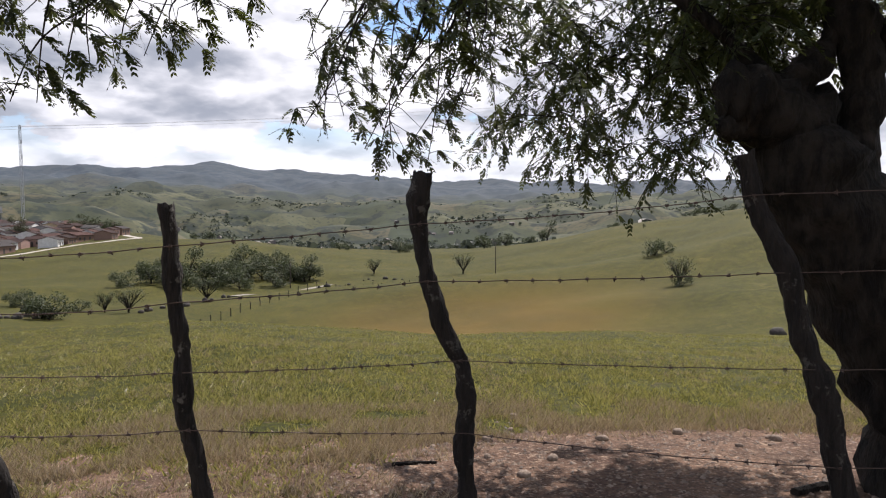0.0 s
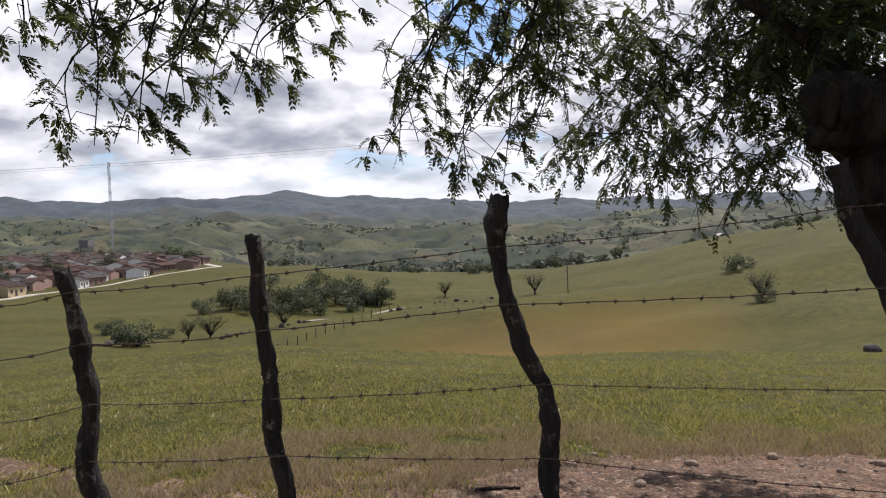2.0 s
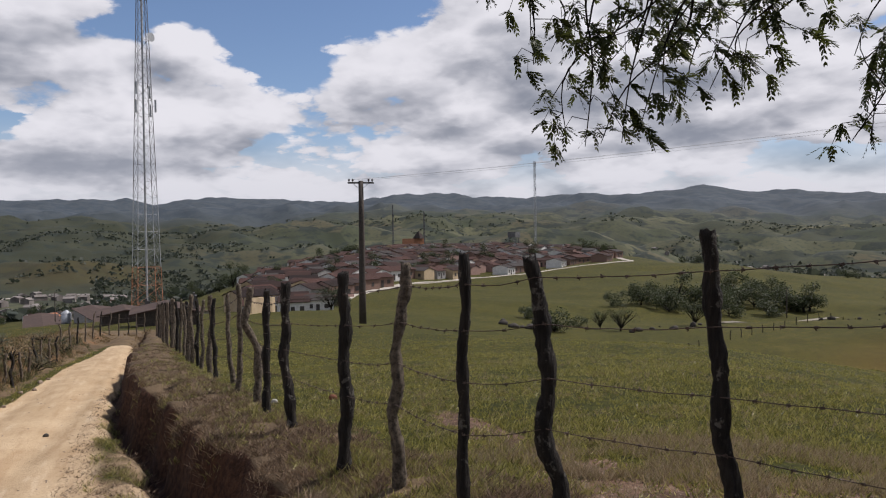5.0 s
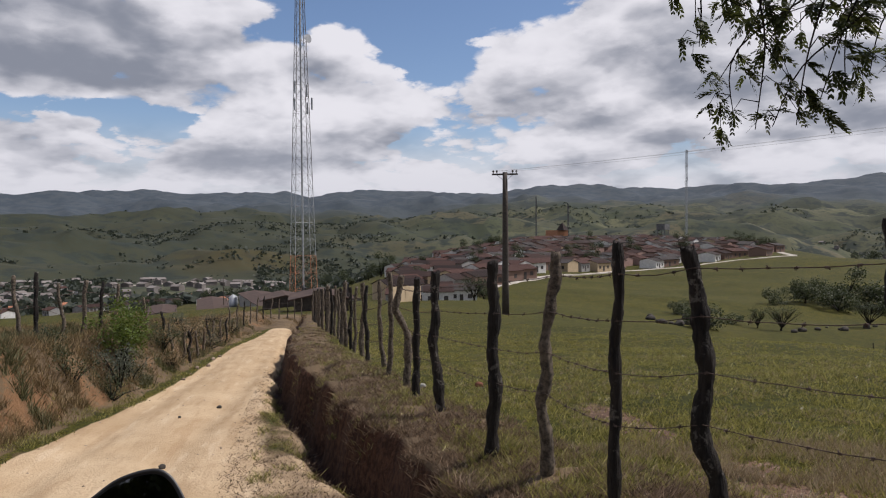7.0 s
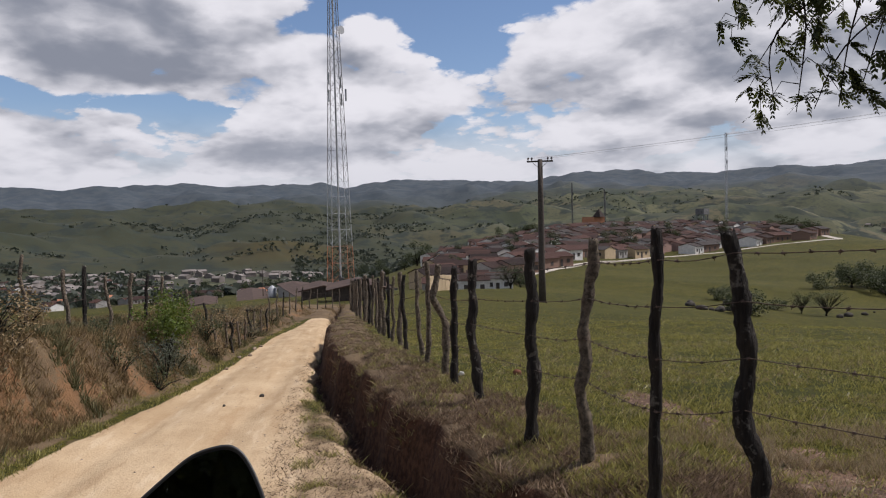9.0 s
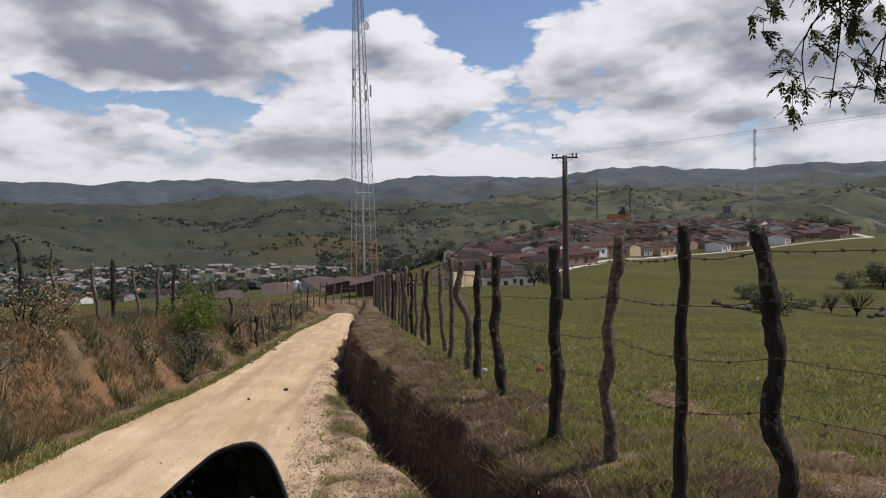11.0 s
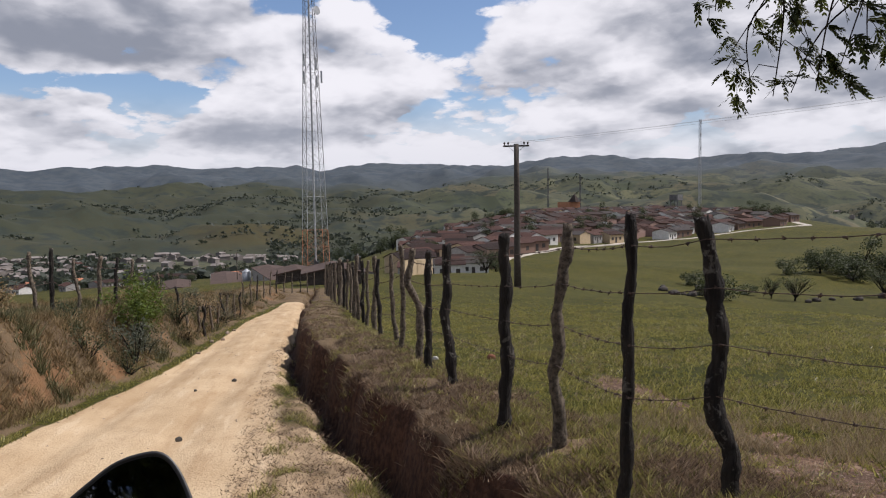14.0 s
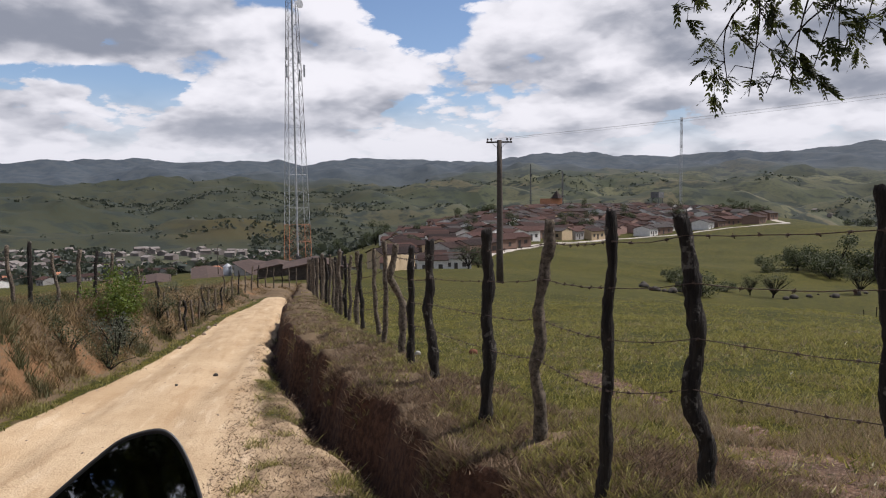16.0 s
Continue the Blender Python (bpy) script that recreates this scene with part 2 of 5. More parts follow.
    return out * (1 - np.clip(end, 0, 1)) + z * np.clip(end, 0, 1)


def ground_at(x, y):
    return float(land(np.array([x]), np.array([y]))[0])

# ---- materials ----
def material(name):
    m = bpy.data.materials.new(name)
    m.use_nodes = True
    return m, Nodes(m.node_tree)


def finish(N, color, rough=0.9, bump=None, strength=0.4, dist=0.02, spec=0.3, metal=0.0):
    b = N.n("ShaderNodeBsdfPrincipled")
    N.val(b.inputs["Base Color"], color if isinstance(color, bpy.types.NodeSocket) else (*color, 1))
    N.val(b.inputs["Roughness"], rough)
    b.inputs["Specular IOR Level"].default_value = spec
    b.inputs["Metallic"].default_value = metal
    if bump is not None:
        bn = N.n("ShaderNodeBump")
        bn.inputs["Strength"].default_value, bn.inputs["Distance"].default_value = strength, dist
        N.l(bump, bn.inputs["Height"])
        N.l(bn.outputs[0], b.inputs["Normal"])
    N.l(b.outputs[0], N.n("ShaderNodeOutputMaterial").inputs[0])
    return b


def plain(name, a, b, scale=8.0, rough=0.85, strength=0.3, dist=0.01, spec=0.3, metal=0.0):
    """Two tones mixed by noise at two scales, with a fine relief."""
    m, N = material(name)
    p = N.n("ShaderNodeTexCoord").outputs["Object"]
    n1, n2 = N.noise(p, scale, 5), N.noise(p, scale * 6, 3)
    c = N.mix(N.step(N.math("ADD", N.math("MULTIPLY", n1, 0.7), N.math("MULTIPLY", n2, 0.3)), 0.35, 0.65), a, b)
    finish(N, c, rough, n2, strength, dist, spec, metal)
    return m


M_GROUND, N = material("ground")
P = N.n("ShaderNodeTexCoord").outputs["Object"]


def mask(name):
    return N.n("ShaderNodeAttribute", attribute_name=name).outputs["Fac"]


g1, g2, g3 = N.noise(P, 0.055, 4), N.noise(P, 0.9, 5), N.noise(P, 14.0, 4, 0.65)
grass = N.mix(N.step(g2, 0.35, 0.65), (0.042, 0.045, 0.004), (0.084, 0.077, 0.008))
grass = N.mix(N.step(g1, 0.38, 0.62), grass, N.mix(N.step(g2, 0.3, 0.7), (0.066, 0.066, 0.005), (0.104, 0.087, 0.010)))
tussock = N.noise(P, 0.32, 6, 0.62, 0.4)
grass = N.mix(N.math("MULTIPLY", N.step(tussock, 0.52, 0.66), 0.65), grass, (0.046, 0.046, 0.006))
grass = N.mix(N.math("MULTIPLY", N.step(tussock, 0.44, 0.32), 0.55), grass, (0.150, 0.118, 0.022))
grass = N.mix(N.math("MULTIPLY", N.step(N.noise(P, 2.6, 5, 0.7), 0.50, 0.60), 0.55), grass, (0.034, 0.036, 0.005))
grass = N.mix(N.math("MULTIPLY", N.step(g3, 0.42, 0.60), 0.7), grass, (0.016, 0.018, 0.003))
dirt = N.mix(N.step(g2, 0.36, 0.62), (0.072, 0.041, 0.027), (0.140, 0.085, 0.055))
dirt = N.mix(N.step(g3, 0.52, 0.68), dirt, (0.25, 0.175, 0.12))
dirt = N.mix(N.math("MULTIPLY", N.step(N.noise(P, 1.7, 5, 0.65, 0.6), 0.52, 0.62), 0.6), dirt, (0.050, 0.031, 0.022))
sand = N.mix(N.step(g2, 0.3, 0.7), (0.37, 0.265, 0.155), (0.46, 0.345, 0.215))
sand = N.mix(N.math("MULTIPLY", N.step(g3, 0.52, 0.68), 0.35), sand, (0.28, 0.19, 0.11))
g4 = N.noise(P, 42.0, 3, 0.6)
dirt = N.mix(N.math("MULTIPLY", N.step(N.noise(P, 9.0, 5, 0.75), 0.52, 0.60), 0.6), dirt, (0.052, 0.030, 0.020))
dirt = N.mix(N.math("MULTIPLY", N.step(g4, 0.54, 0.62), 0.75), dirt, (0.045, 0.030, 0.022))
dirt = N.mix(N.math("MULTIPLY", N.step(g4, 0.40, 0.34), 0.6), dirt, (0.34, 0.26, 0.20))
grass = N.mix(N.math("MULTIPLY", N.step(g4, 0.52, 0.58), 0.8), grass, (0.012, 0.012, 0.004))
specks = N.noise(P, 3.4, 5, 0.7)
grass = N.mix(N.math("MULTIPLY", N.step(specks, 0.585, 0.64), 0.7), grass, (0.085, 0.058, 0.034))
lane_u = N.n("ShaderNodeVectorMath", operation="DOT_PRODUCT")
N.l(P, lane_u.inputs[0])
lane_u.inputs[1].default_value = (AX[1], -AX[0], 0)
lane_s = N.n("ShaderNodeVectorMath", operation="DOT_PRODUCT")
N.l(P, lane_s.inputs[0])
lane_s.inputs[1].default_value = (AX[0] * 0.14, AX[1] * 0.14, 0)
rut = N.n("ShaderNodeCombineXYZ")
N.l(lane_u.outputs["Value"], rut.inputs[0])
N.l(lane_s.outputs["Value"], rut.inputs[1])
ruts = N.noise(rut.outputs[0], 4.5, 5, 0.6)
sand = N.mix(N.math("MULTIPLY", N.step(ruts, 0.50, 0.64), 0.55), sand, (0.30, 0.20, 0.11))
sand = N.mix(N.math("MULTIPLY", N.step(ruts, 0.44, 0.34), 0.5), sand, (0.52, 0.41, 0.28))
sand = N.mix(N.math("MULTIPLY", N.step(g4, 0.57, 0.64), 0.4), sand, (0.22, 0.15, 0.09))
clay = N.mix(N.step(N.math("ADD", N.math("MULTIPLY", g2, 0.5), N.math("MULTIPLY", g3, 0.5)), 0.42, 0.58), (0.070, 0.037, 0.018), (0.17, 0.094, 0.047))
dry = N.mix(N.step(g2, 0.3, 0.7), (0.080, 0.055, 0.033), (0.145, 0.102, 0.058))
f1, f2, f3 = N.noise(P, 0.004, 5), N.noise(P, 0.02, 5, 0.6), N.noise(P, 0.11, 3)
plots = N.n("ShaderNodeTexVoronoi", feature="F1")
N.l(N.vmath("ADD", P, N.vmath("MULTIPLY", N.n("ShaderNodeTexNoise", i_Scale=0.006).outputs["Color"], (160, 160, 0))), plots.inputs["Vector"])
plots.inputs["Scale"].default_value = 0.0065
plot = N.n("ShaderNodeSeparateXYZ")
N.l(plots.outputs["Color"], plot.inputs[0])
# fields and woods of the far land, greyed in colour to stand for haze
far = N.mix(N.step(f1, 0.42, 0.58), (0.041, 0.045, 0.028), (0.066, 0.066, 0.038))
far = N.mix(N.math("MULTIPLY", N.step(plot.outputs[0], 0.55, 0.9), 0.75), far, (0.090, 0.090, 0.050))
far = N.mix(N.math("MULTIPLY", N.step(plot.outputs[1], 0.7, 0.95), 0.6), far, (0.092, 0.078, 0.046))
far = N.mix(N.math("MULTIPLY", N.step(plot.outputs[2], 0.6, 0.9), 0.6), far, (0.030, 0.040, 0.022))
# left-hand hills: a scrub tone that also paints in the cloud shadow over them
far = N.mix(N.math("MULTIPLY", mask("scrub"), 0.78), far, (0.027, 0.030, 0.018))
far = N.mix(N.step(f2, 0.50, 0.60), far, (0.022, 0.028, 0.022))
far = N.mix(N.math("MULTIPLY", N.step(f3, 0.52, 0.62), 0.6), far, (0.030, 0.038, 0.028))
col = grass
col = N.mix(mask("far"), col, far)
# farthest ridges: wooded, with the blue of the haze mixed into their colour
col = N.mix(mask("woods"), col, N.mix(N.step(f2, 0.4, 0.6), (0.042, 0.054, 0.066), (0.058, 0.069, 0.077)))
col = N.mix(N.math("MULTIPLY", mask("tan"), N.step(g1, .3, .55, .45, .9)), col, N.mix(N.step(g1, 0.35, 0.65), (0.108, 0.062, 0.011), (0.086, 0.060, 0.008)))
col = N.mix(N.step(N.math("ADD", mask("dirt"), N.math("MULTIPLY", N.math("SUBTRACT", g2, 0.5), 0.9)), 0.4, 0.62), col, dirt)
col = N.mix(N.step(N.math("ADD", mask("dry"), N.math("MULTIPLY", N.math("SUBTRACT", g2, 0.5), 0.8)), 0.4, 0.6), col, dry)
col = N.mix(N.step(N.math("ADD", mask("clay"), N.math("ADD", N.math("MULTIPLY", N.math("SUBTRACT", g2, 0.5), 1.2), N.math("MULTIPLY", N.math("SUBTRACT", g3, 0.5), 0.9))), 0.42, 0.58), col, clay)
# cut bank soil, its colour taken darker to carry the shade on that face
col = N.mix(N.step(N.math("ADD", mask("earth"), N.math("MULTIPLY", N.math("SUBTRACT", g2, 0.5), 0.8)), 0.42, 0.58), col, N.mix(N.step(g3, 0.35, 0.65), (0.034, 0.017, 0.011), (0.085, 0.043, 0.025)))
col = N.mix(N.step(N.math("ADD", mask("sand"), N.math("MULTIPLY", N.math("SUBTRACT", g2, 0.5), 0.5)), 0.4, 0.6), col, sand)
crumb = N.math("MULTIPLY", N.math("MULTIPLY", mask("clay"), 6.0), N.noise(P, 5.0, 6, 0.7))
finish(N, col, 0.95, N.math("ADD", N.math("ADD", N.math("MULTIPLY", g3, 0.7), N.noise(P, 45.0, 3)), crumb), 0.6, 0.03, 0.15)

M_POST, N = material("weathered_post_wood")
P = N.n("ShaderNodeTexCoord").outputs["Object"]
st = N.vmath("MULTIPLY", P, (1.0, 1.0, 0.12))
w1, w2, w3 = N.noise(st, 26, 6, 0.7), N.noise(st, 90, 3), N.noise(P, 11, 6, .7)
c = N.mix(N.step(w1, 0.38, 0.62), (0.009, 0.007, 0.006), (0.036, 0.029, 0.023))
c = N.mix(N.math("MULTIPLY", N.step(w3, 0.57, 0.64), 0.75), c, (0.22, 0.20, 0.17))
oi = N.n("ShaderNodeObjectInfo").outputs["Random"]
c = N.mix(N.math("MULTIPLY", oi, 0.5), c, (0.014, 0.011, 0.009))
finish(N, c, 0.85, N.math("ADD", w1, N.math("MULTIPLY", w2, 0.4)), 1.0, 0.06, 0.3)

M_BARK, N = material("tree_bark")
P = N.n("ShaderNodeTexCoord").outputs["Object"]
st = N.vmath("MULTIPLY", P, (1.0, 1.0, 0.35))
w1, w2, w3 = N.noise(st, 14, 6, 0.65), N.noise(st, 50, 3), N.noise(P, 4, 4)
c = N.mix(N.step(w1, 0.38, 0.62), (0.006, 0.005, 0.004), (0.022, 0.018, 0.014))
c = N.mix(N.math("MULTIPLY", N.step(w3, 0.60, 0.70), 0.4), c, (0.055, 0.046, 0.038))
finish(N, c, 0.92, N.math("ADD", w1, N.math("MULTIPLY", w2, 0.4)), 1.0, 0.05, 0.2)
M_WIRE = plain("rusty_wire", (0.055, 0.035, 0.028), (0.12, 0.085, 0.07), 60, 0.7, 0.2, 0.001, 0.4, 0.5)
M_POLE = plain("creosoted_wood", (0.045, 0.036, 0.030), (0.075, 0.062, 0.052), 5, 0.85, 0.4, 0.01)
M_STEEL = plain("galvanised_steel", (0.30, 0.31, 0.32), (0.42, 0.43, 0.44), 3, 0.55, 0.1, 0.005, 0.5, 0.5)
M_ORANGE = plain("faded_orange_paint", (0.34, 0.13, 0.065), (0.44, 0.20, 0.11), 3, 0.7, 0.1, 0.005)


def leaf_material(name, a, b, trans, gloss=0.2):
    m, N = material(name)
    r = N.n("ShaderNodeNewGeometry").outputs["Random Per Island"]
    c = N.mix(r, a, b)
    d, t = N.n("ShaderNodeBsdfPrincipled"), N.n("ShaderNodeBsdfTranslucent")
    N.l(c, d.inputs["Base Color"])
    d.inputs["Roughness"].default_value, d.inputs["Specular IOR Level"].default_value = 0.62 - gloss * 0.4, gloss
    N.l(N.mix(0.5, c, trans), t.inputs[0])
    mx = N.n("ShaderNodeMixShader")
    mx.inputs[0].default_value = 0.35
    N.l(d.outputs[0], mx.inputs[1])
    N.l(t.outputs[0], mx.inputs[2])
    N.l(mx.outputs[0], N.n("ShaderNodeOutputMaterial").inputs[0])
    return m


M_LEAF = leaf_material("feathery_leaves", (0.022, 0.032, 0.011), (0.050, 0.060, 0.020), (0.105, 0.120, 0.025))
M_BLADE = leaf_material("grass_blades", (0.022, 0.030, 0.005), (0.44, 0.39, 0.13), (0.30, 0.28, 0.06), 0.5)
M_HAY = leaf_material("brown_hay", (0.060, 0.046, 0.024), (0.33, 0.24, 0.125), (0.20, 0.12, 0.04), 0.25)
M_STRAW = leaf_material("dry_grass_blades", (0.10, 0.075, 0.045), (0.46, 0.38, 0.26), (0.3, 0.2, 0.08), 0.4)
M_BUSH = leaf_material("bush_leaves", (0.024, 0.033, 0.015), (0.066, 0.077, 0.036), (0.07, 0.085, 0.03))


# ---- mesh helpers ----
def mesh_of(name, verts, faces, mat=None, smooth_faces=False):
    me = bpy.data.meshes.new(name)
    me.from_pydata([tuple(v) for v in verts], [], faces)
    if mat:
        me.materials.append(mat)
    if smooth_faces:
        me.polygons.foreach_set("use_smooth", np.ones(len(me.polygons), bool))
    me.update()
    return me


def part(name, bm, mat, parent=None, label="", flat_faces=True):
    """Links a bmesh as one mesh object under a thing or a part."""
    me = bpy.data.meshes.new(name)
    bm.to_mesh(me)
    bm.free()
    me.materials.append(mat)
    if not flat_faces:
        me.polygons.foreach_set("use_smooth", np.ones(len(me.polygons), bool))
    ob = new(name, me)
    if parent is not None:
        ob.parent = parent
    return tagged(ob, label)


def tube(bm, pts, radii, sides=8, wobble=0.0, rnd=None, cap=True):
    """A tapered, crooked limb along points."""
    pts = [Vector(p) for p in pts]
    rings = []
    ref = Vector((0.31, 0.95, 0.07))
    for i, p in enumerate(pts):
        d = (pts[min(i + 1, len(pts) - 1)] - pts[max(i - 1, 0)]).normalized()
        a = d.cross(ref)
        if a.length < 1e-3:
            a = d.cross(Vector((1, 0, 0)))
        a.normalize()
        c = d.cross(a)
        ring = []
        for k in range(sides):
            t = 2 * math.pi * k / sides
            r = radii[i] * (1 + (rnd.uniform(-wobble, wobble) if rnd else 0))
            ring.append(bm.verts.new(p + a * (r * math.cos(t)) + c * (r * math.sin(t))))
        rings.append(ring)
    for r0, r1 in zip(rings, rings[1:]):
        for k in range(sides):
            bm.faces.new((r0[k], r0[(k + 1) % sides], r1[(k + 1) % sides], r1[k]))
    if cap:
        bm.faces.new(rings[0][::-1])
        bm.faces.new(rings[-1])
    return rings


def box(bm, c, size, turn=None):
    hx, hy, hz = (s / 2 for s in size)
    vs = []
    for dx, dy, dz in ((-1, -1, -1), (1, -1, -1), (1, 1, -1), (-1, 1, -1), (-1, -1, 1), (1, -1, 1), (1, 1, 1), (-1, 1, 1)):
        v = Vector((dx * hx, dy * hy, dz * hz))
        if turn is not None:
            v = turn @ v
        vs.append(bm.verts.new(Vector(c) + v))
    for f in ((3, 2, 1, 0), (4, 5, 6, 7), (0, 1, 5, 4), (1, 2, 6, 5), (2, 3, 7, 6), (3, 0, 4, 7)):
        bm.faces.new([vs[i] for i in f])


def bar(bm, a, b, r, sides=4):
    tube(bm, (a, b), (r, r), sides)


# ---- ground: one sheet out to the horizon ----
def build_ground():
    rad = np.concatenate([[0.0, 0.5, 1.0], np.geomspace(1.4, 16, 220), np.geomspace(16, 4700, 260)[1:]])
    ang = np.radians(np.concatenate([np.arange(-46, 96, 0.25), np.arange(96, 314, 4.0)]))
    A, Rr = np.meshgrid(ang, rad)
    X, Y = -Rr * np.sin(A), Rr * np.cos(A)
    Z = land(X, Y)
    n, m = A.shape
    me = bpy.data.meshes.new("ground")
    co = np.stack([X, Y, Z], -1).reshape(-1, 3)
    i, j = np.meshgrid(np.arange(n - 1), np.arange(m), indexing="ij")
    j2 = (j + 1) % m
    faces = np.stack([i * m + j, i * m + j2, (i + 1) * m + j2, (i + 1) * m + j], -1).reshape(-1, 4)
    me.vertices.add(len(co))
    me.vertices.foreach_set("co", co.ravel())
    me.loops.add(faces.size)
    me.loops.foreach_set("vertex_index", faces.ravel().astype(np.int32))
    me.polygons.add(len(faces))
    me.polygons.foreach_set("loop_start", np.arange(0, faces.size, 4, dtype=np.int32))
    me.update(calc_edges=True)
    me.polygons.foreach_set("use_smooth", np.ones(len(faces), bool))
    s, u = su(X, Y)
    d = np.hypot(X, Y)
    L, R, B = lane_left(s), lane_right(s), bank_foot(s)
    on = (1 - smooth(s, 40, 48)) * smooth(s, -12, -8)
    masks = {
        "sand": (smooth(u, L - 0.05, L + 0.3) * (1 - smooth(u, R - 0.15, R + 0.35)) + 0.46 * smooth(u, R, R + .3) * (1 - smooth(u, B - .2, B - .02))) * on * (1 - smooth(s + 0.5 * u, 33, 35.5)),
        # face of the right bank only, where the shade-darkened soil goes
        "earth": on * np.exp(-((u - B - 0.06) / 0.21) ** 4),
        "clay": on * (0.43 * smooth(-u, -(L - .2), -(L - .4)) * (1 - smooth(-u, -(L - .75), -(L - 1.3)))),
        "dry": 0.9 * smooth(s + 0.5 * u, 33, 35.5) * (1 - smooth(s, 44, 52)) * np.exp(-((u + 2.0) / 3.0) ** 4) + on * ((0.60 * smooth(-u, -(L + 0.05), -(L - 0.15)) + 0.25 * smooth(-u, -(L - 0.35), -(L - 0.6))) * (1 - smooth(-u, -(L - 3), -(L - 7))) + 0.46 * smooth(u, R, R + .3) * (1 - smooth(u, B - .1, B + .05))
                     + 0.72 * smooth(u, B + .08, B + .22) * (1 - smooth(u, B + .8, B + 1.7)) * smooth(s, 1, 4)),
        "dirt": 0.52 * on * smooth(u, R - .1, R + .3) * (1 - smooth(u, B - .1, B + .05)) + 0.52 * np.exp(-((Y - 3.6) / .8) ** 2) * smooth(X, -3.0, -1.8) + 1.1 * np.exp(-((X - 2.3) / 3.5) ** 2 - ((np.maximum(Y, 4.0) - 4.0) / 1.3) ** 2) * smooth(u, B + .2, B + .6) + 0.40 * on * smooth(u, B + .25, B + .45) * (1 - smooth(u, B + .8, B + 1.3)) * smooth(s, 0, 3) + 0.95 * np.exp(-(((X + 2.0) * 0.55 + (Y - 3.9) * 0.83) / 0.28) ** 2) * smooth(d, 3.5, 4) * (1 - smooth(d, 6.5, 8.5)),
        # far and woods grow with distance and bring in the hazed tones
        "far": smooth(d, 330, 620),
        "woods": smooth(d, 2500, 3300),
        # set by bearing alone: where the cloud shadow is painted on the far hills
        "scrub": smooth(np.degrees(np.arctan2(-X, Y)), 44, 62) * smooth(d, 500, 900),
        "tan": 1.0 * np.exp(-((np.degrees(np.arctan2(-X, Y)) + 3) / 13) ** 4 - ((d - 84) / 30) ** 4) + 0.35 * np.exp(-((np.degrees(np.arctan2(-X, Y)) + 12) / 16) ** 4 - ((d - 45) / 14) ** 2) + 0.3 * np.exp(-((np.degrees(np.arctan2(-X, Y)) - 65) / 5) ** 4 - ((d - 1090) / 110) ** 4),
    }
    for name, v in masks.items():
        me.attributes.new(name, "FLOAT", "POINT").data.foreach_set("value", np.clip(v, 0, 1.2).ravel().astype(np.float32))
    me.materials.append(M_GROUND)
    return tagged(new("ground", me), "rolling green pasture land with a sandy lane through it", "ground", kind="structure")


build_ground()


def polar(b, d):
    """The place at a bearing (degrees left of +y) and distance."""
    return -d * math.sin(radians(b)), d * math.cos(radians(b))


# ---- fence along the lane ----
def crooked_post(foot, head, radius, seed, line=(), mat=M_POST, steps=22, knob=0.0):
    """A rough post. line: (share of the height, metres to the right of the straight line as seen from the lane)."""
    rnd = random.Random(seed)
    bm = bmesh.new()
    foot, head = Vector(foot), Vector(head)
    b = math.atan2(-foot.x, foot.y)
    right = Vector((math.cos(b), math.sin(b), 0))
    ks, offs = [p[0] for p in line] or [0, 1], [p[1] for p in line] or [0, 0]
    pts, radii = [], []
    for i in range(steps + 1):
        k = i / steps
        p = foot.lerp(head, k) + right * float(np.interp(k, ks, offs)) + right * 0.006 * math.sin(k * 19 + seed)
        knot = 1 + 0.09 * math.sin(k * 17 + seed * 2.1) + 0.07 * math.sin(k * 37 + seed) + rnd.uniform(-.05, .05)
        pts.append(p)
        radii.append(radius * (1.12 - 0.22 * k) * knot * (1 + knob * math.exp(-((k - .92) / .045) ** 2)))
    pts[0] = pts[0] - Vector((0, 0, 0.25))
    rings = tube(bm, pts, radii, 14, 0.13, rnd)
    for v in rings[-1]:
        v.co += Vector((0, 0, rnd.uniform(-0.025, 0.02)))
    return part("fence_post", bm, mat, None, "", False)


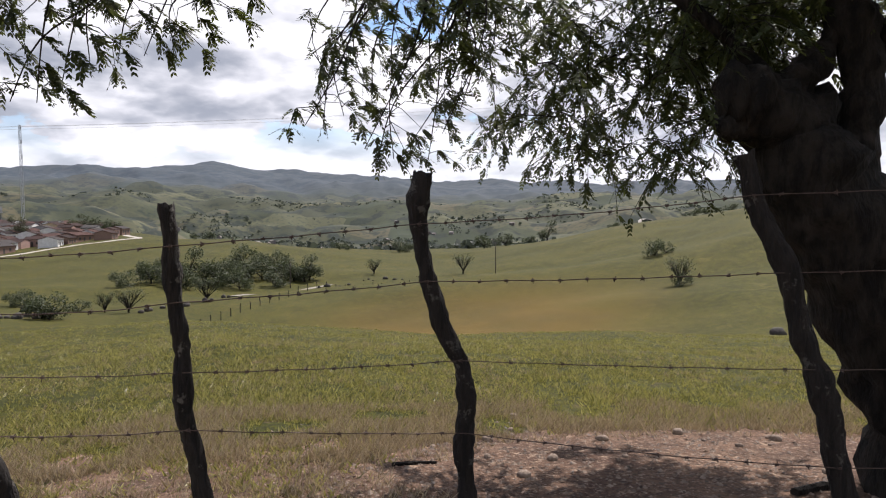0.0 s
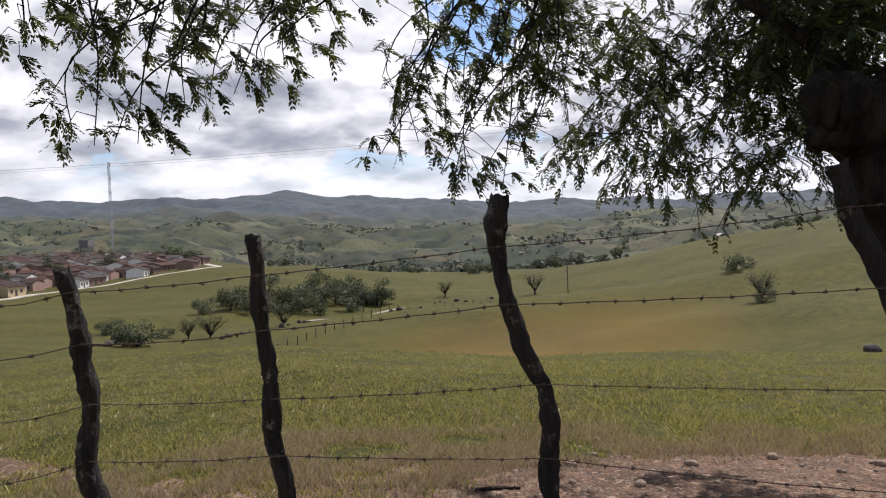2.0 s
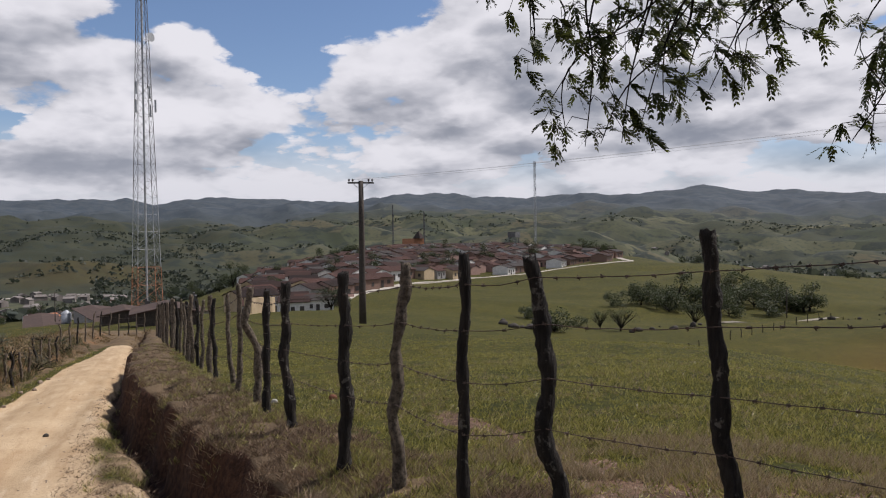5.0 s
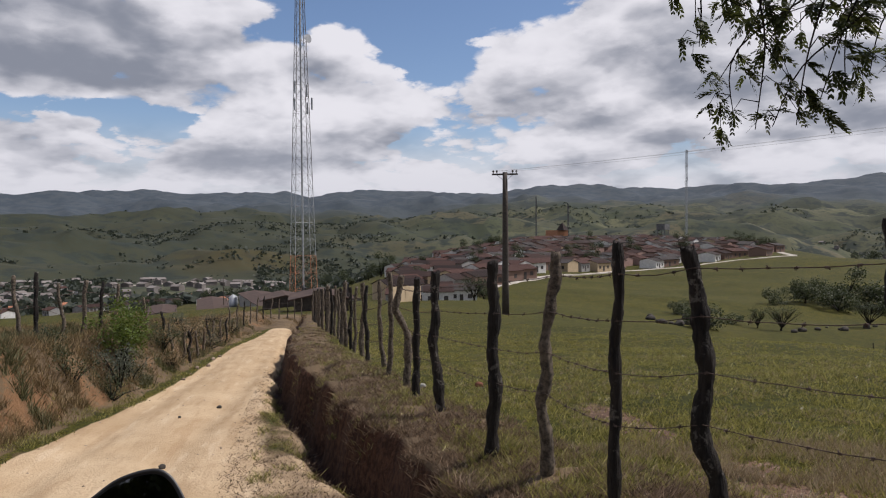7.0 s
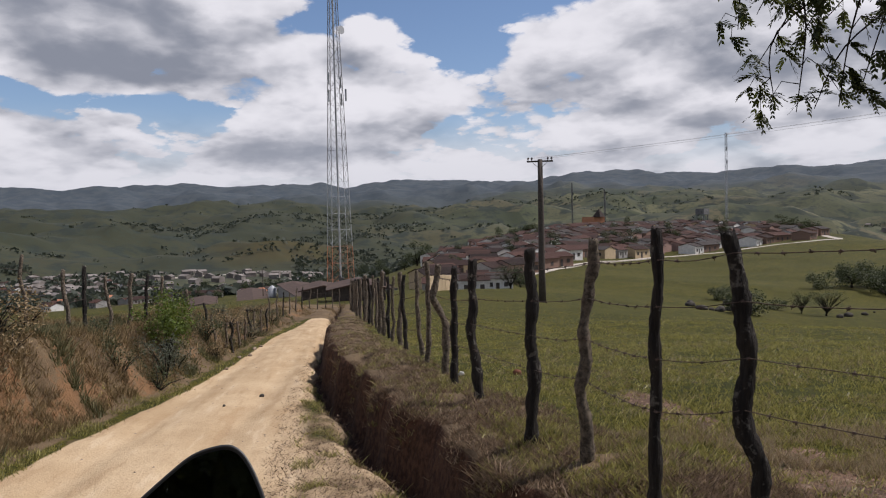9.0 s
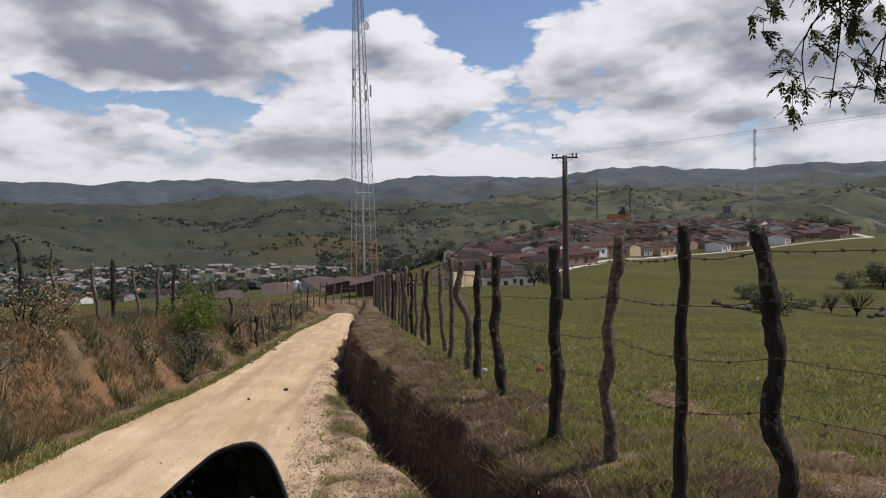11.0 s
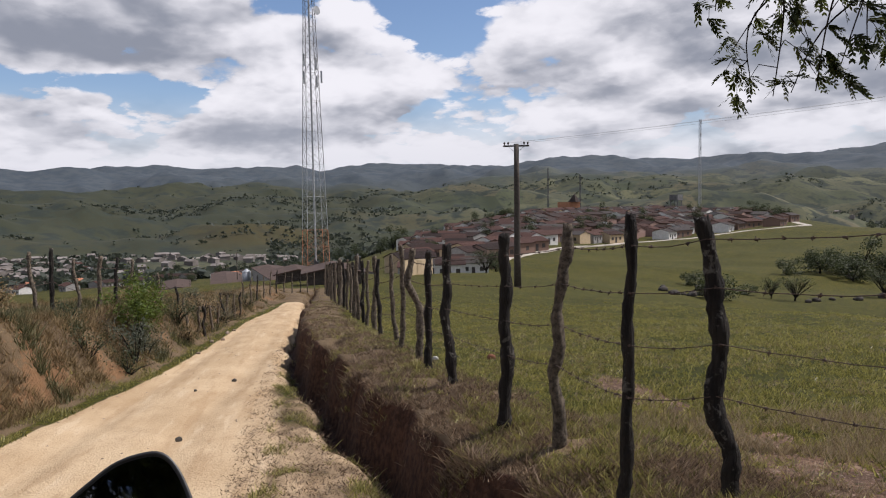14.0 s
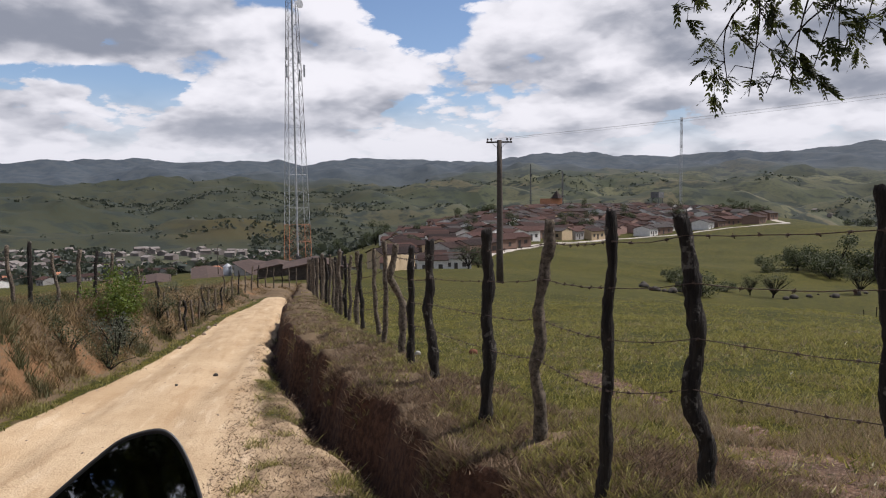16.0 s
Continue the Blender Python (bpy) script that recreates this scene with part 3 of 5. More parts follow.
# x, y, head height, way from head to foot, radius, shape, look
POSTS = [
    (1.39, 3.32, 1.74, (0.42, -0.21), 0.052, ((0, 0), (.3, .045), (.5, .035), (.69, .045), (.85, .0), (1, 0)), "thick leaning fence post against the tree trunk, dark wood"),
    (-0.10, 3.48, 1.67, (0.205, 0.0), 0.043, ((0, 0), (.16, .028), (.3, .06), (.42, .072), (.46, .045), (.55, -.01), (.67, -.045), (.84, -.048), (.93, -.04), (1, 0)), "crooked fence post with a knobbed head, dark weathered wood"),
    (-1.13, 2.90, 1.53, (0.155, 0.05), 0.036, ((0, 0), (.18, -.03), (.37, -.045), (.52, -.03), (.7, -.016), (.84, -.01), (1, 0)), "slender leaning fence post with sawn flat top"),
    (-2.02, 2.96, 1.42, (0.125, 0.07), 0.041, ((0, 0), (.19, .015), (.3, -.03), (.38, -.03), (.57, .02), (.76, .025), (.87, .01), (1, 0)), "black fence post, bowed, with pale top"),
    (-2.27, 2.75, 1.43, (-0.045, -0.02), 0.029, ((0, 0), (.25, .015), (.5, .005), (.72, .0), (.85, .005), (1, 0)), "thin dark straight fence post"),
    (-3.16, 3.33, 1.36, (-0.05, -0.04), 0.038, ((0, 0), (.2, -.02), (.33, -.06), (.46, -.03), (.6, -.045), (.8, -.025), (.88, .01), (1, 0)), "pale grey wavy fence post with forked top"),
    (-4.00, 3.58, 1.26, (-0.01, -0.02), 0.046, ((0, 0), (.14, .015), (.3, .035), (.57, .01), (.8, .02), (1, 0)), "stout straight fence post with split top"),
    (-5.72, 4.46, 1.08, (0.04, 0.02), 0.048, ((0, 0), (.2, .0), (.35, -.03), (.5, -.045), (.7, -.01), (1, 0)), "dark bowed fence post"),
    (-6.52, 4.86, 0.97, (-0.02, -0.01), 0.040, (), "thin straight fence post"),
]
rnd = random.Random(5)
s_now = su(-6.52, 4.86)[0]
first = True
while s_now < 36:
    s_now += rnd.uniform(0.7, 1.25)
    u_now = float(np.interp(s_now, (8, 12, 25, 36), (0.95, 0.72, 0.12, -0.1))) + rnd.uniform(-0.05, 0.05)
    px, py = xy(s_now, u_now)
    shape = ((0, 0), (.3, .03), (.45, .05), (.7, -.1), (.85, -.05), (1, 0)) if first else ((0, 0), (.3, rnd.uniform(-.03, .03)), (.65, rnd.uniform(-.05, .05)), (1, 0))
    POSTS.append((px, py, ground_at(px, py) + rnd.uniform(1.26, 1.46), (rnd.uniform(-.06, .06), rnd.uniform(-.06, .06)), rnd.uniform(0.030, 0.047), shape,
                  "strongly crooked pale fence post" if first else "weathered grey wooden fence post on the bank"))
    first = False
M_PALE = plain("bleached_post_wood", (0.040, 0.031, 0.023), (0.185, 0.148, 0.108), 30, 0.9, 0.9, 0.02)
for i, (x, y, zt, (dx, dy), r, shape, text) in enumerate(POSTS):
    fx, fy = x + dx, y + dy
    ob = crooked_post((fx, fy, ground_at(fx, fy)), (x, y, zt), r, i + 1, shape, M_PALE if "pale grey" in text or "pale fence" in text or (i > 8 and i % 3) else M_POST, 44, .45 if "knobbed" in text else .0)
    tagged(ob, text, "fence post", "posts along the lane")
WIRE_Z = {0: (1.55, 1.20, .77, .34), 1: (1.43, 1.15, .76, .40), 2: (1.36, 1.13, .84, .60), 3: (1.31, 1.08, .81, .56)}


def wire_strand(k):
    """One strand of barbed wire, sagging from post to post."""
    thing = new("barbed_wire")
    tagged(thing, "rusty barbed wire strand stapled to crooked posts", "barbed wire", "fence wires")
    pts = [Vector((4.6, 3.2, (1.68, 1.27, .78, .28)[k]))]
    for i, (x, y, zt, (dx, dy), r, shape, text) in enumerate(POSTS):
        z = WIRE_Z[i][k] if i in WIRE_Z else zt - (0.15, 0.38, 0.64, 0.90)[k]
        zf = ground_at(x + dx, y + dy)
        kk = (z - zf) / (zt - zf)
        off = float(np.interp(kk, [p[0] for p in shape], [p[1] for p in shape])) if shape else 0.0
        b = math.atan2(-x, y)
        c = Vector((x + dx * (1 - kk) + math.cos(b) * off, y + dy * (1 - kk) + math.sin(b) * off, z))
        pts.append(c + Vector((math.sin(b), -math.cos(b), 0)) * (r * 1.02))
    bm, bb = bmesh.new(), bmesh.new()
    rw = random.Random(40 + k)
    fine_pts = []
    for a, c in zip(pts, pts[1:]):
        n = max(4, int((c - a).length / 0.12))
        sag = rw.uniform(0.005, 0.02)
        for i in range(n):
            t = i / n
            p = a.lerp(c, t) + Vector((0, 0, -sag * 4 * t * (1 - t) + 0.002 * math.sin(i * 2.1)))
            fine_pts.append(p)
    fine_pts.append(pts[-1])
    rr = 0.0025
    tube(bm, fine_pts, [rr] * len(fine_pts), 5)
    part("wire", bm, M_WIRE, thing)
    run = 0.0
    for a, c in zip(fine_pts, fine_pts[1:]):
        run += (c - a).length
        if run > 0.125 and a.length < 17:
            run = 0.0
            d = (c - a).normalized()
            for q in range(4):
                w = Vector((rw.uniform(-1, 1), rw.uniform(-1, 1), rw.uniform(-1, 1)))
                w = (w - d * w.dot(d) * 0.5).normalized() * 0.016
                bar(bb, a - w * 0.2, a + w, 0.0022, 3)
            tube(bb, (a - d * .008, a + d * .008), (0.0062, 0.0062), 5)
    tagged(part("barbing", bb, M_WIRE, thing), kind="stuff")


for k in range(4):
    wire_strand(k)

# ---- fence on the far side of the lane ----
LEFT_POSTS = [(85.2, 15.5, 1.52), (83.0, 15.5, 1.55), (80.2, 16, 1.4), (79.2, 16.4, 1.45), (77.6, 16.8, 1.30), (76.3, 17.3, 1.3), (75.2, 17.8, 1.28), (74.2, 18.2, 1.25),
              (72.0, 19.5, .95), (70.9, 19.6, .9), (70.2, 19.4, .9), (69.6, 19.6, .75), (69.0, 19.8, .82), (68.5, 21, .75), (68.1, 22.5, .78), (67.6, 23.8, .9), (67.3, 24.6, .9),
              (66.8, 26.0, .92), (66.4, 26.6, .95), (66.1, 29, 1.0), (65.6, 31, 1.05), (65.1, 33, 1.1), (64.6, 35, 1.15), (64.1, 37, 1.2), (63.6, 38.5, 1.2), (63.0, 40, 1.2), (62.4, 41.5, 1.2), (61.8, 43, 1.2), (61.2, 44, 1.2), (60.6, 45, 1.2)]
tops = []
for i, (b, d, h) in enumerate(LEFT_POSTS):
    x, y = polar(b, d)
    x, y = x - .17, y - .19
    z = ground_at(x, y)
    lean = rnd.uniform(-.08, .08)
    ob = crooked_post((x, y, z), (x + lean, y + lean, z + h), rnd.uniform(.030, .045) if i < 8 else .032, 60 + i, ((0, 0), (.4, rnd.uniform(-.06, .06)), (.75, rnd.uniform(-.06, .06)), (1, 0)), M_PALE if i % 3 else M_POST, 14)
    tagged(ob, "bleached crooked fence post on the grassy bank" if i < 8 else "short weathered fence post above the lane", "fence post", "posts across the lane")
    tops.append(Vector((x + lean * .8, y + lean * .8, z + h * .8)))
for k in range(2):
    thing = new("barbed_wire")
    bm = bmesh.new()
    tube(bm, [p - Vector((0, 0, .4 * k)) for p in tops], [0.005] * len(tops), 4)
    part("wire", bm, M_WIRE, thing)
    tagged(thing, "thin slack wire between bleached posts", "barbed wire", "wires across the lane")

# ---- utility pole with its lines ----
def utility_pole(x, y, ztop, r, label, arm=True):
    thing = new("utility_pole")
    z0 = ground_at(x, y)
    thing.location = (x, y, z0)
    tagged(thing, label, "utility pole")
    h = ztop - z0
    bm = bmesh.new()
    tube(bm, [(0, 0, -0.6), (0, 0, h * .25), (0.02, 0, h * .5), (0.03, 0, h * .75), (0.02, 0, h)], (r * 1.15, r, r * .92, r * .82, r * .72), 12, .03, rnd)
    part("pole_shaft", bm, M_POLE, thing, "", False)
    if arm:
        b = math.atan2(-x, y)
        right = Vector((math.cos(b), math.sin(b), 0))
        turn = Matrix.Rotation(b, 3, "Z")
        bm = bmesh.new()
        box(bm, (0, 0, h - .18), (2.35, .16, .14), turn)
        cross = part("crossarm", bm, M_POLE, thing)
        for k in (-1.05, -.72, .72, 1.05):
            bm = bmesh.new()
            base = right * k + Vector((0, 0, h - .11))
            tube(bm, [base, base + Vector((0, 0, .1)), base + Vector((0, 0, .14)), base + Vector((0, 0, .26)), base + Vector((0, 0, .3))], (.03, .04, .1, .085, .04), 8)
            part("insulator", bm, M_POLE, cross)
        for sgn in (-1, 1):
            bm = bmesh.new()
            bar(bm, right * (sgn * .75) + Vector((0, 0, h - .2)), Vector((0, 0, h - .85)), .025)
            part("brace", bm, M_STEEL, cross)
    return thing


utility_pole(-45.92, 46.6, 6.85, 0.30, "dark wooden utility pole with crossarm standing in pasture")
M_CABLE = plain("aluminium_cable", (0.45, 0.45, 0.46), (0.55, 0.55, 0.56), 2, 0.6, 0.0, 0.001)
for k, off in enumerate((-1.0, -.7, .9)):
    a, c = Vector((-45.92 + off * .7, 46.6 + off * .7, 6.95)), Vector((34 + off * .2, 52 + off, 10.6))
    bm = bmesh.new()
    tube(bm, [a.lerp(c, t / 24) - Vector((0, 0, 4 * .9 * (t / 24) * (1 - t / 24))) for t in range(25)], [0.007] * 25, 4)
    tagged(part("power_line", bm, M_CABLE), "thin overhead power line slung across the sky", "power line", "overhead lines")
utility_pole(34, 52, 10.7, 0.24, "wooden utility pole with crossarm on the hillside")
for b, d, h in ((12.2, 178, 7), (66.6, 210, 9), (-4.2, 170, 8)):
    x, y = polar(b, d)
    utility_pole(x, y, ground_at(x, y) + h, .12, "thin plain wooden pole standing in the grass", False)


# ---- lattice tower ----
def lattice_tower(x, y, label, height, wide, narrow, bays, r, bands):
    thing = new("radio_tower")
    z0 = ground_at(x, y)
    thing.location = (x, y, z0)
    thing.rotation_euler = (0, 0, radians(75))
    tagged(thing, label, "radio tower")
    corners = ((-1, -1), (1, -1), (1, 1), (-1, 1))

    def corner(k, z):
        w = wide + (narrow - wide) * z / height
        return Vector((corners[k % 4][0] * w / 2, corners[k % 4][1] * w / 2, z))

    levels = [height * (1 - (1 - i / bays) ** 1.25) for i in range(bays + 1)]
    for lo, hi, mat, text in bands:
        zs = levels[lo:hi + 1]
        for k in range(4):
            bm = bmesh.new()
            bar(bm, corner(k, zs[0]), corner(k, zs[-1]), r * 1.4)
            leg = part("leg", bm, mat, thing, text)
            bm = bmesh.new()
            for a, c in zip(zs, zs[1:]):
                bar(bm, corner(k, a), corner(k + 1, c), r * .7, 3)
                bar(bm, corner(k + 1, a), corner(k, c), r * .7, 3)
                bar(bm, corner(k, c), corner(k + 1, c), r * .7, 3)
            tagged(part("bracing", bm, mat, leg), kind="stuff")
    return thing, corner


TX, TY = -109.3, 61.6
tower, at_corner = lattice_tower(TX, TY, "tall steel lattice telecom tower, orange near its base", 62.0, 4.0, 0.8, 26, 0.035,
                                 ((0, 3, M_ORANGE, "faded orange painted steel"), (3, 7, M_STEEL, "bare galvanised steel"), (7, 26, plain("dull_steel", (0.09, 0.085, 0.085), (0.16, 0.15, 0.14), 3, .7), "")))
for z, k, side in ((34.5, 0, -1), (34.5, 2, 1), (37.5, 0, -1), (37.5, 2, 1), (34.8, 1, 1)):
    bm = bmesh.new()
    p = at_corner(k, z) * 1.0
    q = Vector((p.x * 1.35, p.y * 1.35, z))
    tube(bm, (q - Vector((0, 0, 1)), q + Vector((0, 0, 1))), (.16, .16), 6)
    bar(bm, p, q, .04)
    part("antenna", bm, M_STEEL, tower, "grey panel antenna")
bm = bmesh.new()
q = Vector((.9, -.4, 46))
tube(bm, (q, q + Vector((.25, -.5, 0))), (.15, .75), 12)
bar(bm, q, at_corner(1, 46), .05)
part("dish", bm, M_STEEL, tower, "small grey dish antenna")
bm = bmesh.new()
bar(bm, (0, 0, 2), (0, 0, 61), .16, 6)
part("cable_ladder", bm, M_STEEL, tower)

# masts over the village
mast, _c = lattice_tower(-305.7, 519.1, "slim guyed lattice mast rising above village roofs", 78.0, 1.5, 1.2, 30, 0.09, ((0, 30, M_STEEL, ""),))
bm = bmesh.new()
for z in (55, 66, 76):
    bm = bmesh.new()
    tube(bm, ((0.9, 0, z - 1.2), (0.9, 0, z + 1.2)), (.5, .5), 6)
    part("antenna", bm, M_STEEL, mast, "grey panel antenna")
for b, d, h in ((41.9, 640, 45), (39.4, 520, 27)):
    x, y = polar(b, d)
    lattice_tower(x, y, "thin distant lattice mast behind village roofs", h, 1.0, .7, 12, .07, ((0, 12, plain("dark_steel", (.08, .08, .085), (.12, .12, .12), 2), ""),))

# ---- houses ----
TILE, N = material("old_roof_tiles")
P = N.n("ShaderNodeTexCoord").outputs["Object"]
w = N.n("ShaderNodeTexWave")
N.l(P, w.inputs["Vector"])
w.inputs["Scale"].default_value = 2.2
r_ = N.n("ShaderNodeObjectInfo").outputs["Random"]
c = N.mix(N.noise(P, 1.2, 4), (0.020, 0.012, 0.010), (0.046, 0.026, 0.021))
c = N.mix(N.math("MULTIPLY", N.step(r_, .55, .95), .6), c, (0.080, 0.040, 0.031))
c = N.mix(N.math("MULTIPLY", N.step(r_, .30, .05), .8), c, (0.052, 0.048, 0.045))
c = N.mix(N.math("MULTIPLY", N.step(N.math("ABSOLUTE", N.math("SUBTRACT", r_, .42)), .07, .02), .7), c, (0.012, 0.009, 0.008))
finish(N, c, .9, w.outputs["Fac"], .5, .05, .15)
WALLS = [plain("whitewash", (.50, .49, .46), (.62, .61, .58), 1.5, .9), plain("pink_plaster", (.26, .17, .14), (.32, .21, .17), 1.5, .9),
         plain("raw_brick", (.15, .095, .072), (.20, .13, .10), 4, .9), plain("ochre_plaster", (.36, .28, .17), (.44, .34, .22), 1.5, .9), plain("grey_plaster", (.22, .21, .20), (.30, .29, .27), 1.5, .9)]
M_OPENING = plain("dark_shutters", (.03, .028, .025), (.06, .05, .045), 3, .6)


def house(L_, D_, H, rise, wall, label, roof_mat=TILE):
    """A row house: walls with gables, a tiled roof with eaves, a door and two windows."""
    thing = new("house")
    bm = bmesh.new()
    x, y = L_ / 2, D_ / 2
    v = [bm.verts.new(p) for p in ((-x, -y, -3), (x, -y, -3), (x, y, -3), (-x, y, -3), (-x, -y, H), (x, -y, H), (x, y, H), (-x, y, H), (-x, 0, H + rise), (x, 0, H + rise))]
    for f in ((0, 1, 5, 4), (2, 3, 7, 6), (1, 2, 6, 9, 5), (3, 0, 4, 8, 7)):
        bm.faces.new([v[i] for i in f])
    part("wall", bm, wall, thing)
    bm = bmesh.new()
    e, t = .45, .14
    k = rise / y
    prof = [(-y - e, H - e * k), (0, H + rise), (y + e, H - e * k)]
    lo = [[bm.verts.new((sx * (x + .2), py, pz + .02)) for py, pz in prof] for sx in (-1, 1)]
    hi = [[bm.verts.new((sx * (x + .2), py, pz + t)) for py, pz in prof] for sx in (-1, 1)]
    for a in (0, 1):
        bm.faces.new((hi[0][a], hi[1][a], hi[1][a + 1], hi[0][a + 1]))
        bm.faces.new((lo[0][a + 1], lo[1][a + 1], lo[1][a], lo[0][a]))
        for s_ in (0, 1):
            bm.faces.new((lo[s_][a], lo[s_][a + 1], hi[s_][a + 1], hi[s_][a]))
    for a in (0, 2):
        bm.faces.new((lo[0][a], lo[1][a], hi[1][a], hi[0][a]))
    part("roof", bm, roof_mat, thing)
    for sy in (-1,):
        bm = bmesh.new()
        box(bm, (-x * .1, sy * y, 1.0), (.95, .12, 2.1))
        part("door", bm, M_OPENING, thing)
        for wx in (-x * .6, x * .5):
            bm = bmesh.new()
            box(bm, (wx, sy * y, 1.55), (1.1, .12, 1.15))
            part("window", bm, M_OPENING, thing)
    tagged(thing, label, "house", "village houses")
    return thing


def settle(ob, x, y, turn):
    return copy_thing(ob, pose(x, y, ground_at(x, y) - .1, 0, 0, turn))


KINDS = [house(7.5, 7.5, 3.2, 1.1, WALLS[0], "white-washed village house with brown tiled roof"), house(7, 7, 3.1, 1.0, WALLS[1], "pink plastered village house with brown tiled roof"),
         house(8, 7.5, 3.0, 1.1, WALLS[2], "raw brick village house with old tiled roof"), house(8.5, 7, 3.2, 1.0, WALLS[3], "ochre plastered village house with tiled roof"),
         house(7, 8, 3.0, 1.1, WALLS[4], "grey village house with weathered brown roof"), house(12, 8, 3.1, 1.2, WALLS[2], "long brick village house under dark tiles")]
rh = random.Random(11)
spots = []
for ix in range(26):
    for iy in range(42):
        x = -112 - ix * 12.4 + rh.uniform(-2.0, 2.0)
        y = 92 + iy * 9.6 + rh.uniform(-.8, .8)
        b, d = math.degrees(math.atan2(-x, y)), math.hypot(x, y)
        inner = np.interp(b, (24, 25, 29, 34.8, 39, 43.6, 47, 49, 53), (340, 342, 334, 308, 266, 216, 165, 158, 190))
        outer = np.interp(b, (24, 27, 33, 45, 50, 54), (395, 470, 520, 480, 430, 270))
        street = abs(b - 50.6) < .28 + 6 / d * 10
        if 24.4 < b < 53.2 and inner < d < outer and not street and rh.random() > .13:
            spots.append((x, y, b, d))
for x, y, b, d in spots:
    near_street = 48.5 < b < 53
    k = rh.choices(range(6), (6, 2, 1, 1, 2, 1) if near_street else (5, 4, 4, 2, 4, 2))[0]
    settle(KINDS[k], x, y, 90 + rh.uniform(-12, 12) + (-40 if near_street else 0) - (90 if rh.random() < .3 else 0))
for ob, (b, d, turn) in zip(KINDS, ((46.4, 214, 90), (46.8, 170, 90), (51.4, 200, 50), (49.4, 190, 50), (52.2, 240, 50), (45, 205, 92))):
    x, y = polar(b, d)
    ob.matrix_basis = pose(x, y, ground_at(x, y) - .1, 0, 0, turn)
# a terrace of white fronts up the street
for i in range(15):
    k = i / 14
    x, y = polar(53.1 - 1.9 * k ** .8, 150 + 195 * k)
    settle(KINDS[0 if i % 4 else 3], x, y, 85 + rh.uniform(-3, 3))
# the near white house and yard wall at the edge of the pasture
for b, d, turn, k in ((49.9, 114, 52, 0), (51.2, 126, 50, 0), (47.9, 122, 48, 0), (53.0, 118, 50, 4), (50.6, 138, 50, 4), (48.8, 140, 45, 0), (52.0, 140, 50, 1), (47.0, 146, 60, 2), (49.6, 152, 50, 0), (51.2, 158, 50, 4)):
    x, y = polar(b, d)
    small_ = settle(KINDS[k], x, y, turn)
    small_.matrix_basis = small_.matrix_basis @ Matrix.Diagonal((.62, .62, .62, 1))
bm = bmesh.new()
pa, pb = polar(51.6, 98), polar(53.4, 92)
for t in range(7):
    q = Vector((*pa, 0)).lerp(Vector((*pb, 0)), t / 6)
    box(bm, (q.x, q.y, ground_at(q.x, q.y) + .7), (1.6, .25, 2.6), Matrix.Rotation(math.atan2(pb[1] - pa[1], pb[0] - pa[0]), 3, "Z"))
tagged(part("yard_wall", bm, WALLS[3]), "low cream plastered yard wall beside the pasture", "wall")
# houses down in the valley
far_kinds = [house(7, 6.5, 3.0, 1.2, WALLS[0], "small distant white house down in the valley"), house(7, 7, 2.8, 1.2, WALLS[4], "small distant grey house down in the valley"),
             house(7, 6.5, 2.9, 1.3, WALLS[3], "small distant cream house with orange roof", plain("orange_tiles", (.28, .11, .06), (.36, .16, .09), 2))]
for ob in far_kinds:
    ob["group"] = "valley houses"
n = 0
for i in range(420):
    b, d = rh.uniform(62, 88), rh.uniform(390, 860)
    if (b < 76 and d > 640 - (b - 62) * 2) or (b > 76 and d > 820):
        continue
    x, y = polar(b, d)
    k = rh.choices((0, 1, 2), (4, 6, 1))[0]
    if n < 3:
        far_kinds[n].matrix_basis = pose(x, y, ground_at(x, y), 0, 0, rh.uniform(0, 180))
    else:
        settle(far_kinds[k], x, y, rh.choice((20, 110)) + rh.uniform(-8, 8))
    n += 1
    if n > 76:
        break
bm = bmesh.new()
for i in range(165):
    b, dist = (rh.uniform(-8, 24), rh.uniform(850, 1600)) if i < 55 else (rh.uniform(62, 88), rh.uniform(560, 900))
    x, y = polar(b, dist)
    z, turn = ground_at(x, y), Matrix.Rotation(rh.uniform(0, 3), 3, "Z")
    w_, h_ = rh.uniform(6, 11), rh.uniform(3, 4.5)
    box(bm, (x, y, z + h_ / 2 - .5), (w_, 7, h_ + 1), turn)
    ridge = [bm.verts.new(Vector((x, y, z + h_)) + turn @ Vector(p)) for p in ((-w_ / 2, -4, -.1), (w_ / 2, -4, -.1), (w_ / 2, 4, -.1), (-w_ / 2, 4, -.1), (-w_ / 2, 0, 1.6), (w_ / 2, 0, 1.6))]
    for f in ((0, 1, 5, 4), (2, 3, 4, 5), (1, 2, 5), (3, 0, 4)):
        bm.faces.new([ridge[k] for k in f])
tagged(part("far_houses", bm, plain("far_walls", (.10, .085, .075), (.20, .18, .165), .05, .9)), "scatter of tiny pale houses in the far valley", "houses", kind="stuff")

# long low barns below the tower, a silo, a stable at the bend of the lane
M_RUST = plain("rusty_sheet_roof", (.040, .024, .018), (.075, .047, .034), .8, .85)
for b, d, L_, turn in ((63.5, 185, 40, 12), (67.4, 215, 40, 8), (58.8, 160, 20, 20), (71, 250, 28, 10)):
    x, y = polar(b, d)
    ob = house(L_, 8, 1.5, .6, WALLS[4], "long low barn under a rusty sheet roof", M_RUST)
    ob.matrix_basis = pose(x, y, ground_at(x, y), 0, 0, turn + 150)
    ob["category"], ob["group"] = "barn", "barns below the tower"
silo = new("silo")
x, y = polar(65.9, 205)
silo.location = (x, y, ground_at(x, y))
tagged(silo, "small pale cylindrical silo with a cone roof", "silo")
bm = bmesh.new()
